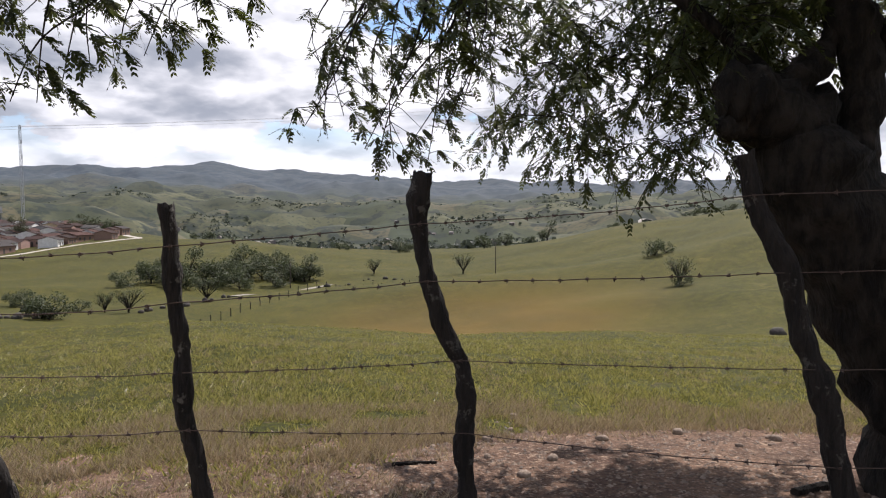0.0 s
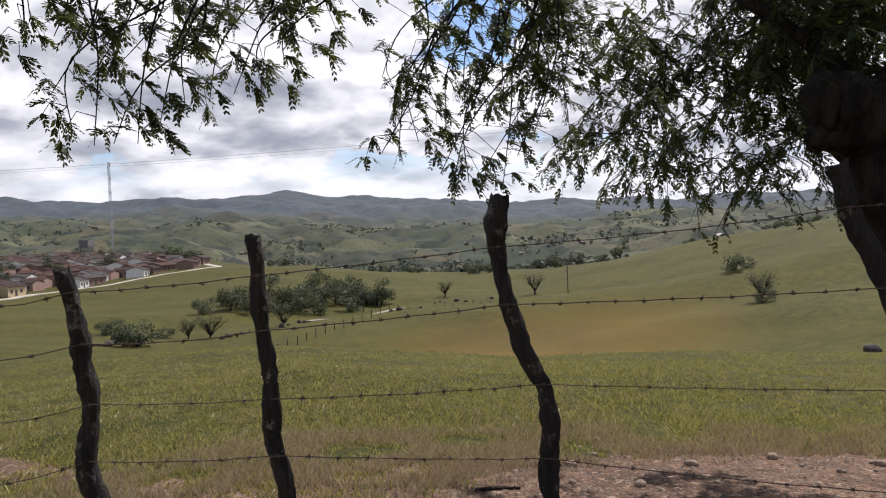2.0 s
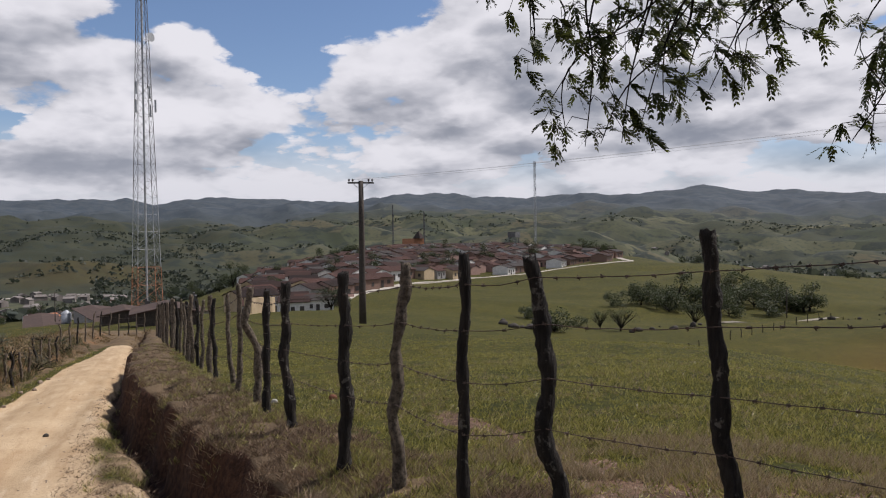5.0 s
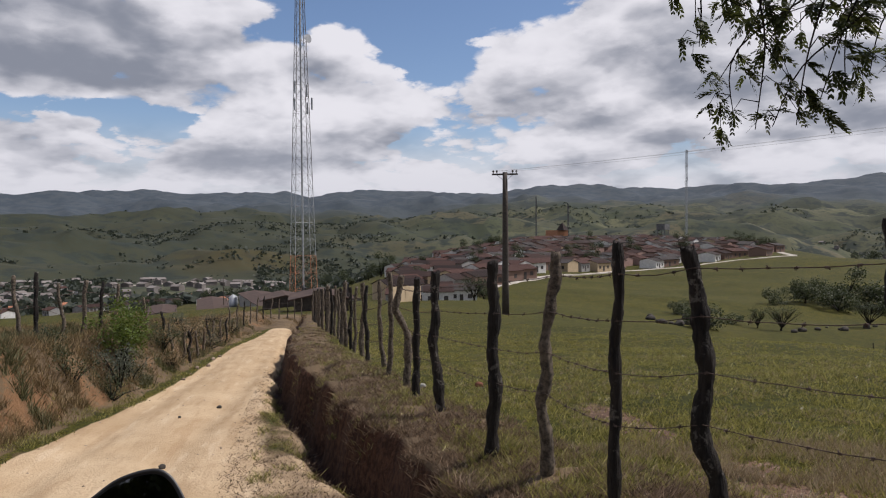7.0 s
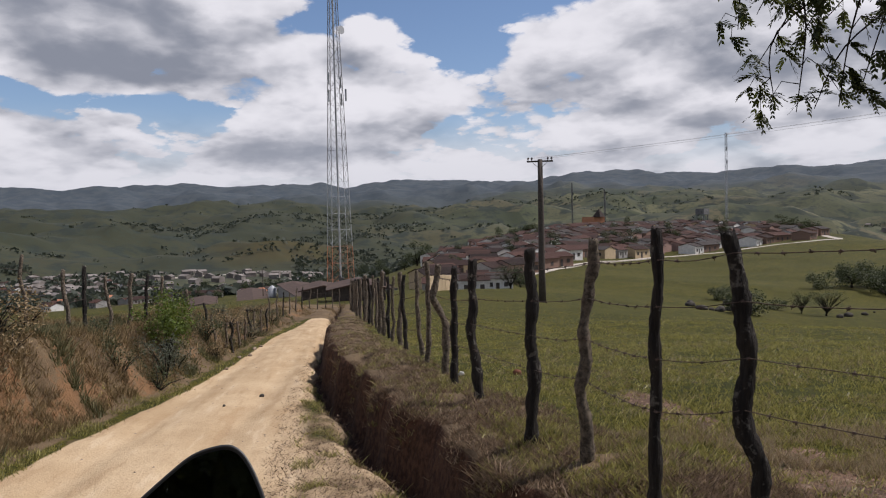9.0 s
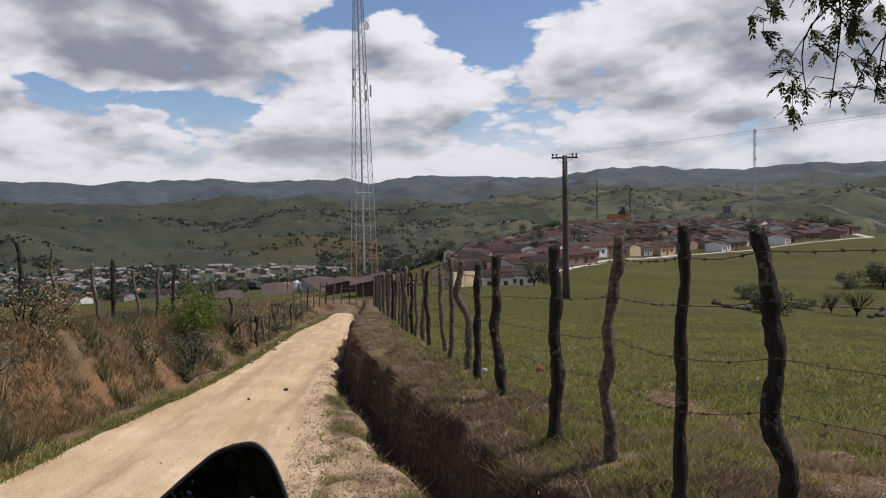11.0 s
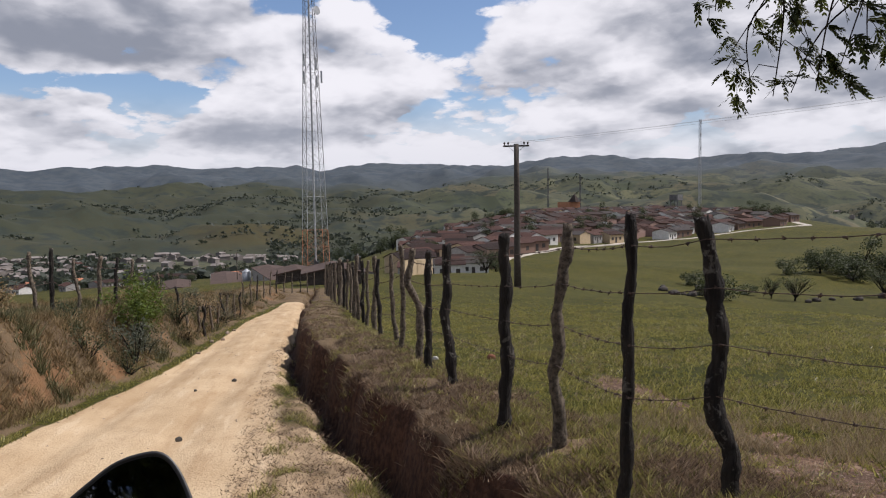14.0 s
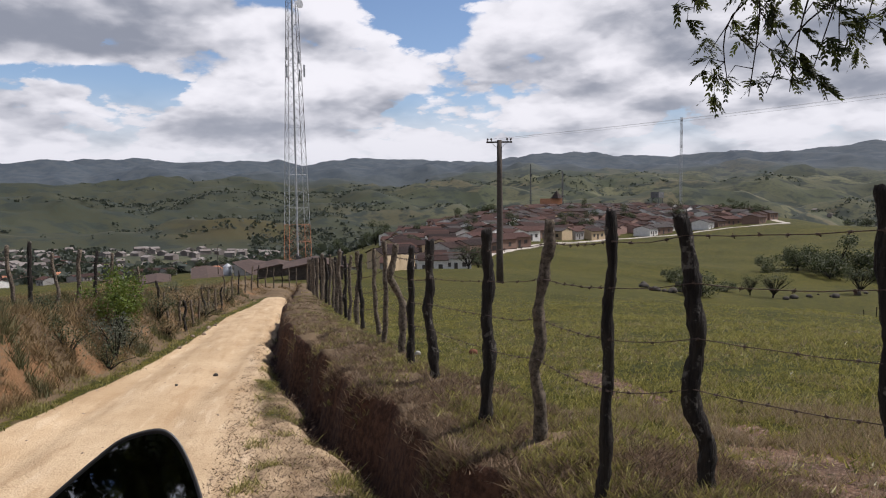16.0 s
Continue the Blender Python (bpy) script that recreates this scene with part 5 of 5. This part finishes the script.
# ---- grass, straw and weeds ----
def tufts(name, spots, mat, blades, lo, hi, width, label, lean=.5, seed=8, spread=.022, fine=False):
    """Tufts of tapering blades, joined into one mesh; fine ones are straight, the rest bent."""
    r = np.random.RandomState(seed)
    n = len(spots) * blades
    x, y = (np.repeat(spots[:, k], blades) for k in (0, 1))
    z = np.repeat(land(spots[:, 0], spots[:, 1]), blades) - .008
    size = np.repeat(r.uniform(.6, 1.35, len(spots)), blades)
    h, a = r.uniform(lo, hi, n) * size, r.uniform(0, 2 * math.pi, n)
    foot = np.stack([x + r.normal(0, spread, n), y + r.normal(0, spread, n), z], -1)
    tip = foot + np.stack([np.cos(a) * h * r.uniform(.1, lean + .3, n), np.sin(a) * h * r.uniform(.1, lean + .3, n), h], -1)
    c = np.stack([-np.sin(a + 1.2), np.cos(a + 1.2), np.zeros(n)], -1) * (width * r.uniform(.6, 1.2, n))[:, None]
    if fine:
        co = np.stack([foot - c, foot + c, tip], 1).reshape(-1, 3)
        loops, starts = np.arange(n * 3), np.arange(n) * 3
    else:
        m = foot * .45 + tip * .55
        m[:, 2] += h * .12
        co = np.stack([foot - c, foot + c, m + c * .7, m - c * .7, tip], 1).reshape(-1, 3)
        loops = (np.arange(n)[:, None] * 5 + np.array([0, 1, 2, 3, 3, 2, 4])).ravel()
        starts = (np.arange(n)[:, None] * 7 + np.array([0, 4])).ravel()
    me = bpy.data.meshes.new(name)
    me.vertices.add(len(co))
    me.vertices.foreach_set("co", co.ravel())
    me.loops.add(len(loops))
    me.loops.foreach_set("vertex_index", loops.astype(np.int32))
    me.polygons.add(len(starts))
    me.polygons.foreach_set("loop_start", starts.astype(np.int32))
    me.update(calc_edges=True)
    me.materials.append(mat)
    return tagged(new(name, me), label, "grass", kind="stuff")


rg = random.Random(17)
rs_grass = np.random.RandomState(17)


def scatter(n, b0, b1, d0, d1, ok):
    """Spots between two bearings and distances, denser near by, where ok() allows."""
    out, total = [], 0
    while total < n:
        b, d = rs_grass.uniform(b0, b1, n), d0 * (d1 / d0) ** rs_grass.rand(n)
        x, y = -d * np.sin(np.radians(b)), d * np.cos(np.radians(b))
        s, u = su(x, y)
        keep = ok(x, y, s, u, rs_grass.rand(n))
        out.append(np.stack([x[keep], y[keep]], -1))
        total += int(keep.sum())
    return np.concatenate(out)[:n]


def bare(x, y):
    return np.maximum(np.exp(-((x - 2.3) / 3.5) ** 2 - ((np.maximum(y, 4.0) - 4.0) / 1.3) ** 2), .42 * np.exp(-((y - 3.6) / .7) ** 2) * smooth(x, -3.0, -1.8))


def patch(x, y, size=.55, seed=71):
    return fbm(x / size, y / size, 3, seed)


def track(x, y):
    """Distance from the cattle track that slants down the pasture."""
    return np.abs((x + 2.0) * .55 + (y - 3.9) * .83)


tufts("pasture_grass", scatter(40000, -36, 66, 2.6, 48, lambda x, y, s, u, k: (u > bank_foot(s) + .5) & (k > (np.hypot(x, y) - 22) / 26) & (k > 1.7 * bare(x, y)) & ((u > bank_foot(s) + 1.1) | (k > .7)) & (track(x, y) > .2 * k + .05) & (patch(x, y) > -.1 - k)), M_BLADE, 6, .014, .055, .0080, "short green pasture grass behind the fence", .9, fine=True)
tufts("pasture_tussock", scatter(2600, -36, 66, 2.8, 30, lambda x, y, s, u, k: (u > bank_foot(s) + .7) & (k > 1.9 * bare(x, y)) & (patch(x, y, 1.6, 73) > .15)), M_BLADE, 16, .025, .075, .006, "coarse taller tussocks in the pasture", 1.1, 31, .05)
tufts("pasture_weeds", scatter(14000, -36, 66, 2.6, 18, lambda x, y, s, u, k: (u > bank_foot(s) + .4) & (k > 1.8 * bare(x, y)) & (patch(x, y) > -.3)), M_BLADE, 4, .012, .04, .011, "broad-leaved weeds flat among the pasture grass", 2.2, 23, fine=True)
tufts("straw_grass", scatter(13000, -36, 66, 2.6, 14, lambda x, y, s, u, k: (u > bank_foot(s) + .3) & (((bare(x, y) > .06) & (bare(x, y) < .55) & (y > 4.0)) | (k < .14)) & (bare(x, y) < .66) & (patch(x, y) > -.15)), M_STRAW, 6, .03, .075, .0042, "bleached dry grass round the bare earth", .9, 9, fine=True)
M_DEAD = leaf_material("dead_bank_grass", (0.040, 0.025, 0.016), (0.34, 0.245, 0.165), (.12, .08, .045), .2)
tufts("bank_grass", scatter(1500, 20, 66, 2.6, 26, lambda x, y, s, u, k: (u > bank_foot(s) + .14) & (u < bank_foot(s) + 1.1) & (patch(x, y) > .05)), M_BLADE, 8, .025, .085, .004, "coarse green grass hanging over the cut bank", 1.3, 10, .035)
tufts("bank_straw", scatter(12000, 12, 66, 2.6, 26, lambda x, y, s, u, k: (u > bank_foot(s) + .20) & (u < bank_foot(s) + 1.25) & (patch(x, y, .4, 75) > -.5)), M_DEAD, 7, .015, .065, .0058, "dead brown grass on the cut bank", 1.6, 11, .03, True)
tufts("face_straw", scatter(450, 20, 66, 2.6, 24, lambda x, y, s, u, k: (u > bank_foot(s) + .12) & (u < bank_foot(s) + .32) & (patch(x, y) > .05)), M_DEAD, 9, .03, .12, .005, "dead grass hanging down the cut bank", 2.0, 19, .03)
tufts("verge_grass", scatter(3200, 30, 80, 2.0, 22, lambda x, y, s, u, k: (u > lane_right(s) + .15) & (u < bank_foot(s) - .08) & (patch(x, y, .35, 77) + .9 * (u - lane_right(s)) / (bank_foot(s) - lane_right(s) + .01) > .75)), M_BLADE, 9, .025, .085, .0035, "green grass tufts beside the ditch", 1.2, 12, .03)
tufts("verge_straw", scatter(12000, 30, 80, 2.0, 22, lambda x, y, s, u, k: (u > lane_right(s) - .12 * k) & (u < bank_foot(s) - .05)), M_DEAD, 5, .008, .035, .006, "dry grass litter on the verge of the lane", 2.4, 13, .05, True)
tufts("far_bank_straw", scatter(12500, 56, 92, 6, 42, lambda x, y, s, u, k: (u > lane_left(s) - 4.6) & ((u < lane_left(s) - .35) | ((s + .5 * u > 34.5) & (u < -.4))) & (patch(x, y, .8, 79) > -.35 + .3 * k) & ((u < lane_left(s) - .8) | (patch(x, y, .8, 79) > -.1))), M_HAY, 9, .04, .17, .0068, "tall dry brown grass covering the far bank", .8, 14, .035, True)
tufts("far_bank_weeds", scatter(4500, 56, 92, 6, 34, lambda x, y, s, u, k: (u > lane_left(s) - 3.5) & (u < lane_left(s) - .3) & (patch(x, y, 1.1, 81) > .12)), leaf_material("dusty_weeds", (0.040, 0.046, 0.020), (0.15, 0.14, 0.07), (.11, .11, .04)), 9, .04, .2, .007, "dusty green weeds on the far bank", 1.0, 16, .05)
tufts("far_bank_grass", scatter(1000, 56, 92, 6, 34, lambda x, y, s, u, k: (u > lane_left(s) - .55) & (u < lane_left(s) + .12) & (patch(x, y, .6, 83) > -.1)), M_BLADE, 7, .02, .08, .005, "green grass at the foot of the far bank", 1.0, 15, .04)


def leafy_bush(x, y, h, w, n, leaf, mat, label, seed, z=None):
    r = random.Random(seed)
    thing = new("bush")
    thing.location = (x, y, ground_at(x, y))
    tagged(thing, label, "bush")
    bm, L = bmesh.new(), Leaves()
    for i in range(16):
        e = Vector((r.gauss(0, w * .24), r.gauss(0, w * .24), h * r.uniform(.35, .95)))
        tube(bm, (Vector((0, 0, -.05)), Vector((e.x * .4, e.y * .4, e.z * .55)), e), (.014, .009, .003), 4)
        for m in range(n // 16):
            u = Vector((r.gauss(0, 1), r.gauss(0, 1), r.gauss(0, 1))) * w * .11
            d = Vector((r.uniform(-1, 1), r.uniform(-1, 1), r.uniform(-.6, .9))).normalized()
            L.quad(e + u, d * leaf * r.uniform(.6, 1.3), d.cross(Vector((r.uniform(-1, 1), r.uniform(-1, 1), 1))).normalized() * leaf * .28)
    tagged(part("stemwork", bm, M_BARK, thing), kind="stuff")
    ob = new("foliage", mesh_of("foliage", L.v, L.f, mat))
    ob.parent = thing
    return thing


M_FRESH = leaf_material("fresh_leaves", (0.040, 0.066, 0.011), (0.105, 0.14, 0.024), (0.16, 0.20, 0.03))
M_GREY = leaf_material("grey_leaves", (0.05, 0.06, 0.04), (0.13, 0.14, 0.105), (0.12, 0.13, 0.07))
for s, off, h, w, n, leaf, mat, text in ((14.9, -.75, 1.35, 1.05, 3200, .065, M_FRESH, "bright green leafy bush on the bank"), (13.8, -.5, .8, .7, 900, .045, M_GREY, "grey-green shrub on the bank slope"),
                                         (8.3, -.9, .8, .9, 800, .05, M_GREY, "grey-leaved weed on the clay bank"), (12.2, -.7, .6, .9, 700, .045, M_BUSH, "low green shrub at the bank"),
                                         (7.2, -1.3, .8, 1.0, 800, .05, M_GREY, "grey-leaved weed on the clay bank"), (18, -.7, .5, 1.0, 700, .05, M_BUSH, "low green shrub at the bank"), (16.5, -1.1, .6, .8, 600, .05, M_HAY, "withered brown shrub on the bank"),
                                         (9.7, -1.2, .7, .9, 700, .045, M_HAY, "withered brown shrub on the bank"), (22, -.8, .5, 1.0, 600, .06, M_HAY, "withered brown shrub on the bank")):
    x, y = xy(s, float(lane_left(s)) + off)
    leafy_bush(x, y, h, w, n, leaf, mat, text, int(s * 10))
for i in range(20):
    s = rg.uniform(6.5, 30)
    x, y = xy(s, float(lane_left(s)) - rg.uniform(.35, 1.7))
    mat, text = rg.choice(((M_GREY, "grey-leaved weed on the clay bank"), (M_HAY, "withered brown shrub on the bank"), (M_BUSH, "low green shrub at the bank"), (M_HAY, "withered brown shrub on the bank")))
    leafy_bush(x, y, rg.uniform(.3, .6), rg.uniform(.6, 1.1), 700, .04, mat, text, 500 + i)
# ---- stones, clods and litter ----
M_STONE = plain("pale_stone", (.13, .092, .068), (.27, .21, .16), 12, .9, .5, .01)
M_DARKSTONE = plain("dark_rock", (.030, .026, .022), (.065, .056, .046), 1.2, .9, .6, .08)


def rock(bm, p, size, r, squash=.55):
    res = bmesh.ops.create_icosphere(bm, subdivisions=2 if size > .018 else 1, radius=1.0)
    t = Matrix.Rotation(r.uniform(0, 6), 3, "Z")
    sc = Vector((size * r.uniform(.7, 1.3), size * r.uniform(.6, 1.1), size * squash * r.uniform(.7, 1.2)))
    for v in res["verts"]:
        k = r.uniform(.85, 1.1)
        v.co = Vector(p) + t @ Vector((v.co.x * sc.x * k, v.co.y * sc.y * k, v.co.z * sc.z * k))


rs = random.Random(31)
grit = []
for i in range(3000):
    b, d = rs.uniform(-34, 14), 2.9 * (7.5 / 2.9) ** rs.random()
    x, y = polar(b, d)
    if bare(x, y) > .25:
        grit.append((x, y, rs.uniform(.004, .024) * rs.uniform(.5, 1)))
for i in range(420):
    s = rs.uniform(2, 24)
    u = rs.uniform(float(lane_left(s)), float(bank_foot(s)))
    if rs.random() < (.9 if u > lane_right(s) - .1 else .35):
        grit.append((*xy(s, u), rs.uniform(.006, .02)))
vs, fs = [], []
zs = land(np.array([g[0] for g in grit]), np.array([g[1] for g in grit]))
OCT = ((1, 0, 0), (0, 1, 0), (-1, 0, 0), (0, -1, 0), (0, 0, 1), (0, 0, -1))
for (x, y, g), z in zip(grit, zs):
    n = len(vs)
    vs += [(x + a * g * rs.uniform(.7, 1.5), y + b * g * rs.uniform(.7, 1.4), z + c * g * .7) for a, b, c in OCT]
    fs += [(n, n + 1, n + 4), (n + 1, n + 2, n + 4), (n + 2, n + 3, n + 4), (n + 3, n, n + 4), (n + 1, n, n + 5), (n + 2, n + 1, n + 5), (n + 3, n + 2, n + 5), (n, n + 3, n + 5)]
tagged(new("gravel", mesh_of("gravel", vs, fs, M_STONE)), "loose pebbles and clods on bare earth and lane", "gravel", kind="stuff")


def stone(x, y, size, mat, label, squash=.55):
    bm = bmesh.new()
    rock(bm, (0, 0, size * .3), size, rs, squash + .25)
    ob = part("stone", bm, mat, None, "", False)
    ob.location = (x, y, ground_at(x, y))
    tagged(ob, label, "stone", "loose stones")


for i in range(44):
    b, d = rs.uniform(-30, 6), rs.uniform(3.5, 5.6)
    stone(*polar(b, d), .012 + .03 * rs.random() ** 2, M_STONE, "small pale stone on bare reddish earth")
for s, off in ((10.9, 1.3), (16, .15), (17, .1), (18.2, .05), (19, .2), (20.5, .1), (21.5, .15), (8, 1.9), (12, 1.6)):
    stone(*xy(s, float(lane_left(s)) + off), rs.uniform(.03, .08), M_STONE if off < 1 else M_DARKSTONE, "loose stone on the sandy lane")
stone(*polar(52.7, 9.0), .04, plain("white_quartz", (.30, .28, .25), (.45, .43, .39), 20, .7), "white broken stone at the foot of the fence")
stone(*polar(48.2, 8.9), .055, plain("red_clod", (.13, .05, .03), (.18, .075, .045), 20, .95), "reddish clod of earth by a fence post")
stone(*polar(-25.3, 66), .85, M_DARKSTONE, "lone dark boulder on the grassy slope", .6)
for i in range(30):
    k = i / 29
    b = 23.5 - 22 * k + rs.uniform(-.4, .4)
    stone(*polar(b, float(np.interp(b, (1, 6, 12, 18, 24), (185, 190, 165, 138, 116))) + rs.uniform(-4, 4)), rs.uniform(.2, .7), M_DARKSTONE, "dark rock along the dry stream bed", .6)
for i in range(12):
    stone(*polar(29.5 + rs.uniform(-1, 4), 118 + rs.uniform(-12, 12)), rs.uniform(.4, .9), M_DARKSTONE, "dark rock among pasture scrub", .6)
for pts, r0 in ((((.78, 3.2), (1.0, 3.16), (1.25, 3.22), (1.42, 3.18)), .03), (((1.75, 3.5), (1.95, 3.6), (2.1, 3.62)), .025), (((-.3, 3.95), (-.18, 4.0), (-.05, 4.02)), .014)):
    bm = bmesh.new()
    tube(bm, [(x, y, ground_at(x, y) + r0 * .6) for x, y in pts], [r0] * (len(pts) - 1) + [r0 * .5], 7, .12, rs)
    tagged(part("fallen_branch", bm, M_BARK), "dry broken branch lying on bare earth", "branch")


litter = Leaves()
for i in range(6000):
    if i < 3600:
        x, y = polar(rs.uniform(-35, 12), 2.9 * (6.5 / 2.9) ** rs.random())
        if bare(x, y) < .2:
            continue
    else:
        s = rs.uniform(3, 18)
        x, y = xy(s, rs.uniform(float(lane_right(s)) - .1, float(bank_foot(s)) - .05))
    a = rs.uniform(0, 6.28)
    ln = rs.uniform(.012, .04)
    d = Vector((math.cos(a), math.sin(a), rs.uniform(-.1, .35)))
    litter.quad(Vector((x, y, ground_at(x, y) + .004)), d * ln, Vector((-d.y, d.x, rs.uniform(-.2, .2))) * ln * .25)
M_LITTER = leaf_material("dead_leaves", (0.035, 0.024, 0.018), (0.16, 0.11, 0.075), (.1, .07, .04))
tagged(litter.mesh("leaf_litter", M_LITTER), "dead leaves and chips strewn on bare earth", "leaf litter", kind="stuff")


# ---- a fence and a dry stream bed far down in the pasture ----
heads = []
for i in range(24):
    k = i / 23
    b = 19.0 - 17.0 * k
    x, y = polar(b, float(np.interp(b, (2, 8, 13, 19), (168, 150, 126, 104))))
    z = ground_at(x, y)
    bm = bmesh.new()
    h = rs.uniform(1.2, 1.5)
    tube(bm, ((x, y, z - .3), (x + rs.uniform(-.05, .05), y, z + h * .5), (x + rs.uniform(-.1, .1), y, z + h)), (.085, .075, .07), 6, .1, rs)
    tagged(part("fence_post", bm, M_POST), "small distant fence post crossing the pasture slope", "fence post", "posts down the pasture")
    heads.append(Vector((x, y, z + 1.0)))
bm = bmesh.new()
tube(bm, heads, [.012] * len(heads), 4)
tagged(part("fence_wire", bm, M_WIRE), "thin wire between distant pasture posts", "fence wire")
M_BED = plain("dry_stream_gravel", (.16, .14, .11), (.26, .235, .19), .6, .95)
strip("stream_bed", ((16.5, 142), (14.5, 152), (12.5, 166), (10.5, 178), (8.5, 186)), 1.8, M_BED, "pale dry stream bed between dark rocks", .08, "stream bed")

# ---- motorcycle, of which the mirror shows ----
M_BLACK = plain("black_plastic", (.010, .010, .011), (.016, .016, .017), 20, .45, .1, .001, .4)
M_MIRROR, N = material("mirror_glass")
P = N.n("ShaderNodeTexCoord").outputs["Object"]
finish(N, (.20, .21, .23), N.math("ADD", N.math("MULTIPLY", N.noise(P, 30, 3), .03), .01), None, metal=1.0)
M_CHROME = plain("worn_chrome", (.45, .45, .46), (.55, .55, .56), 20, .25, .05, .001, .5, 1.0)
bike = new("motorcycle")
tagged(bike, "parked motorcycle with a black teardrop mirror", "motorcycle")
EYE = Vector((-.175, -.195, 1.49))
MC = Vector((-.175, -.195, 1.49)) + Vector((*polar(72.6, .60), -.235))
toward = (EYE - MC).normalized()
flat_out = Vector((toward.x, toward.y, 0)).normalized()
nrm = (flat_out * math.cos(radians(34)) + Vector((0, 0, 1)) * math.sin(radians(34))).normalized()
rgt = Vector((0, 0, 1)).cross(nrm).normalized()
upv = nrm.cross(rgt)
SHAPE = ((-.114, -.040), (-.095, -.012), (-.062, .014), (-.030, .038), (-.010, .050), (.013, .054), (.026, .050), (.036, .036), (.045, .010), (.050, -.018), (.049, -.045), (.035, -.066), (0, -.076), (-.05, -.077), (-.095, -.066))


def rounded(shape, k, n=5):
    pts = []
    for i in range(len(shape)):
        p0, p1, p2, p3 = (Vector((*shape[(i + j) % len(shape)], 0)) for j in (-1, 0, 1, 2))
        for m in range(n):
            t = m / n
            pts.append(.5 * ((2 * p1) + (p2 - p0) * t + (2 * p0 - 5 * p1 + 4 * p2 - p3) * t * t + (3 * p1 - p0 - 3 * p2 + p3) * t ** 3))
    c = Vector((-.02, -.015, 0))
    return [c + (p - c) * k for p in pts]


def mirror_point(p, depth):
    return MC + rgt * p.x + upv * (p.y * 1.06) + nrm * depth


bm = bmesh.new()
rings = []
for k, depth in ((.60, -.040), (.86, -.034), (.97, -.020), (1.0, -.004), (.985, .003), (.955, .003), (.94, -.002)):
    rings.append([bm.verts.new(mirror_point(p, depth)) for p in rounded(SHAPE, k)])
for r0, r1 in zip(rings, rings[1:]):
    for i in range(len(r0)):
        bm.faces.new((r0[i], r0[(i + 1) % len(r0)], r1[(i + 1) % len(r0)], r1[i]))
bm.faces.new(rings[0][::-1])
housing = part("mirror_housing", bm, M_BLACK, bike, "black plastic mirror housing", False)
bm = bmesh.new()
bm.faces.new([bm.verts.new(mirror_point(p, -.001)) for p in rounded(SHAPE, .945)])
part("mirror_glass", bm, M_MIRROR, housing, "dark reflecting mirror glass")
grip = MC + Vector((.05, -.10, -.32))
bm = bmesh.new()
tube(bm, smooth_line((MC + upv * -.05 + nrm * -.03, MC + Vector((.0, -.03, -.14)), grip), 5), [.006] * 11, 8)
part("mirror_stem", bm, M_BLACK, bike, "", False)
bm = bmesh.new()
head = grip + Vector((.12, -.30, -.02))
tube(bm, smooth_line((grip + Vector((-.02, .06, -.01)), grip, head, head + Vector((.12, -.30, .02))), 5), [.013] * 16, 8)
part("handlebar", bm, M_CHROME, bike, "", False)
axle = Vector((head.x - .33, head.y - .12, ground_at(head.x - .33, head.y - .12) + .29))
side_ = Vector((.37, -.93, 0)).normalized()
for k in (-.08, .08):
    bm = bmesh.new()
    bar(bm, head + side_ * k, axle + side_ * k, .02, 8)
    part("fork_leg", bm, M_CHROME, bike)
bm = bmesh.new()
fwd = Vector((-side_.y, side_.x, 0))
loop = [axle + fwd * (.25 * math.cos(a)) + Vector((0, 0, .25 * math.sin(a))) for a in np.linspace(0, 2 * math.pi, 25)]
tube(bm, loop, [.045] * 25, 8, cap=False)
part("tyre", bm, M_BLACK, bike, "", False)
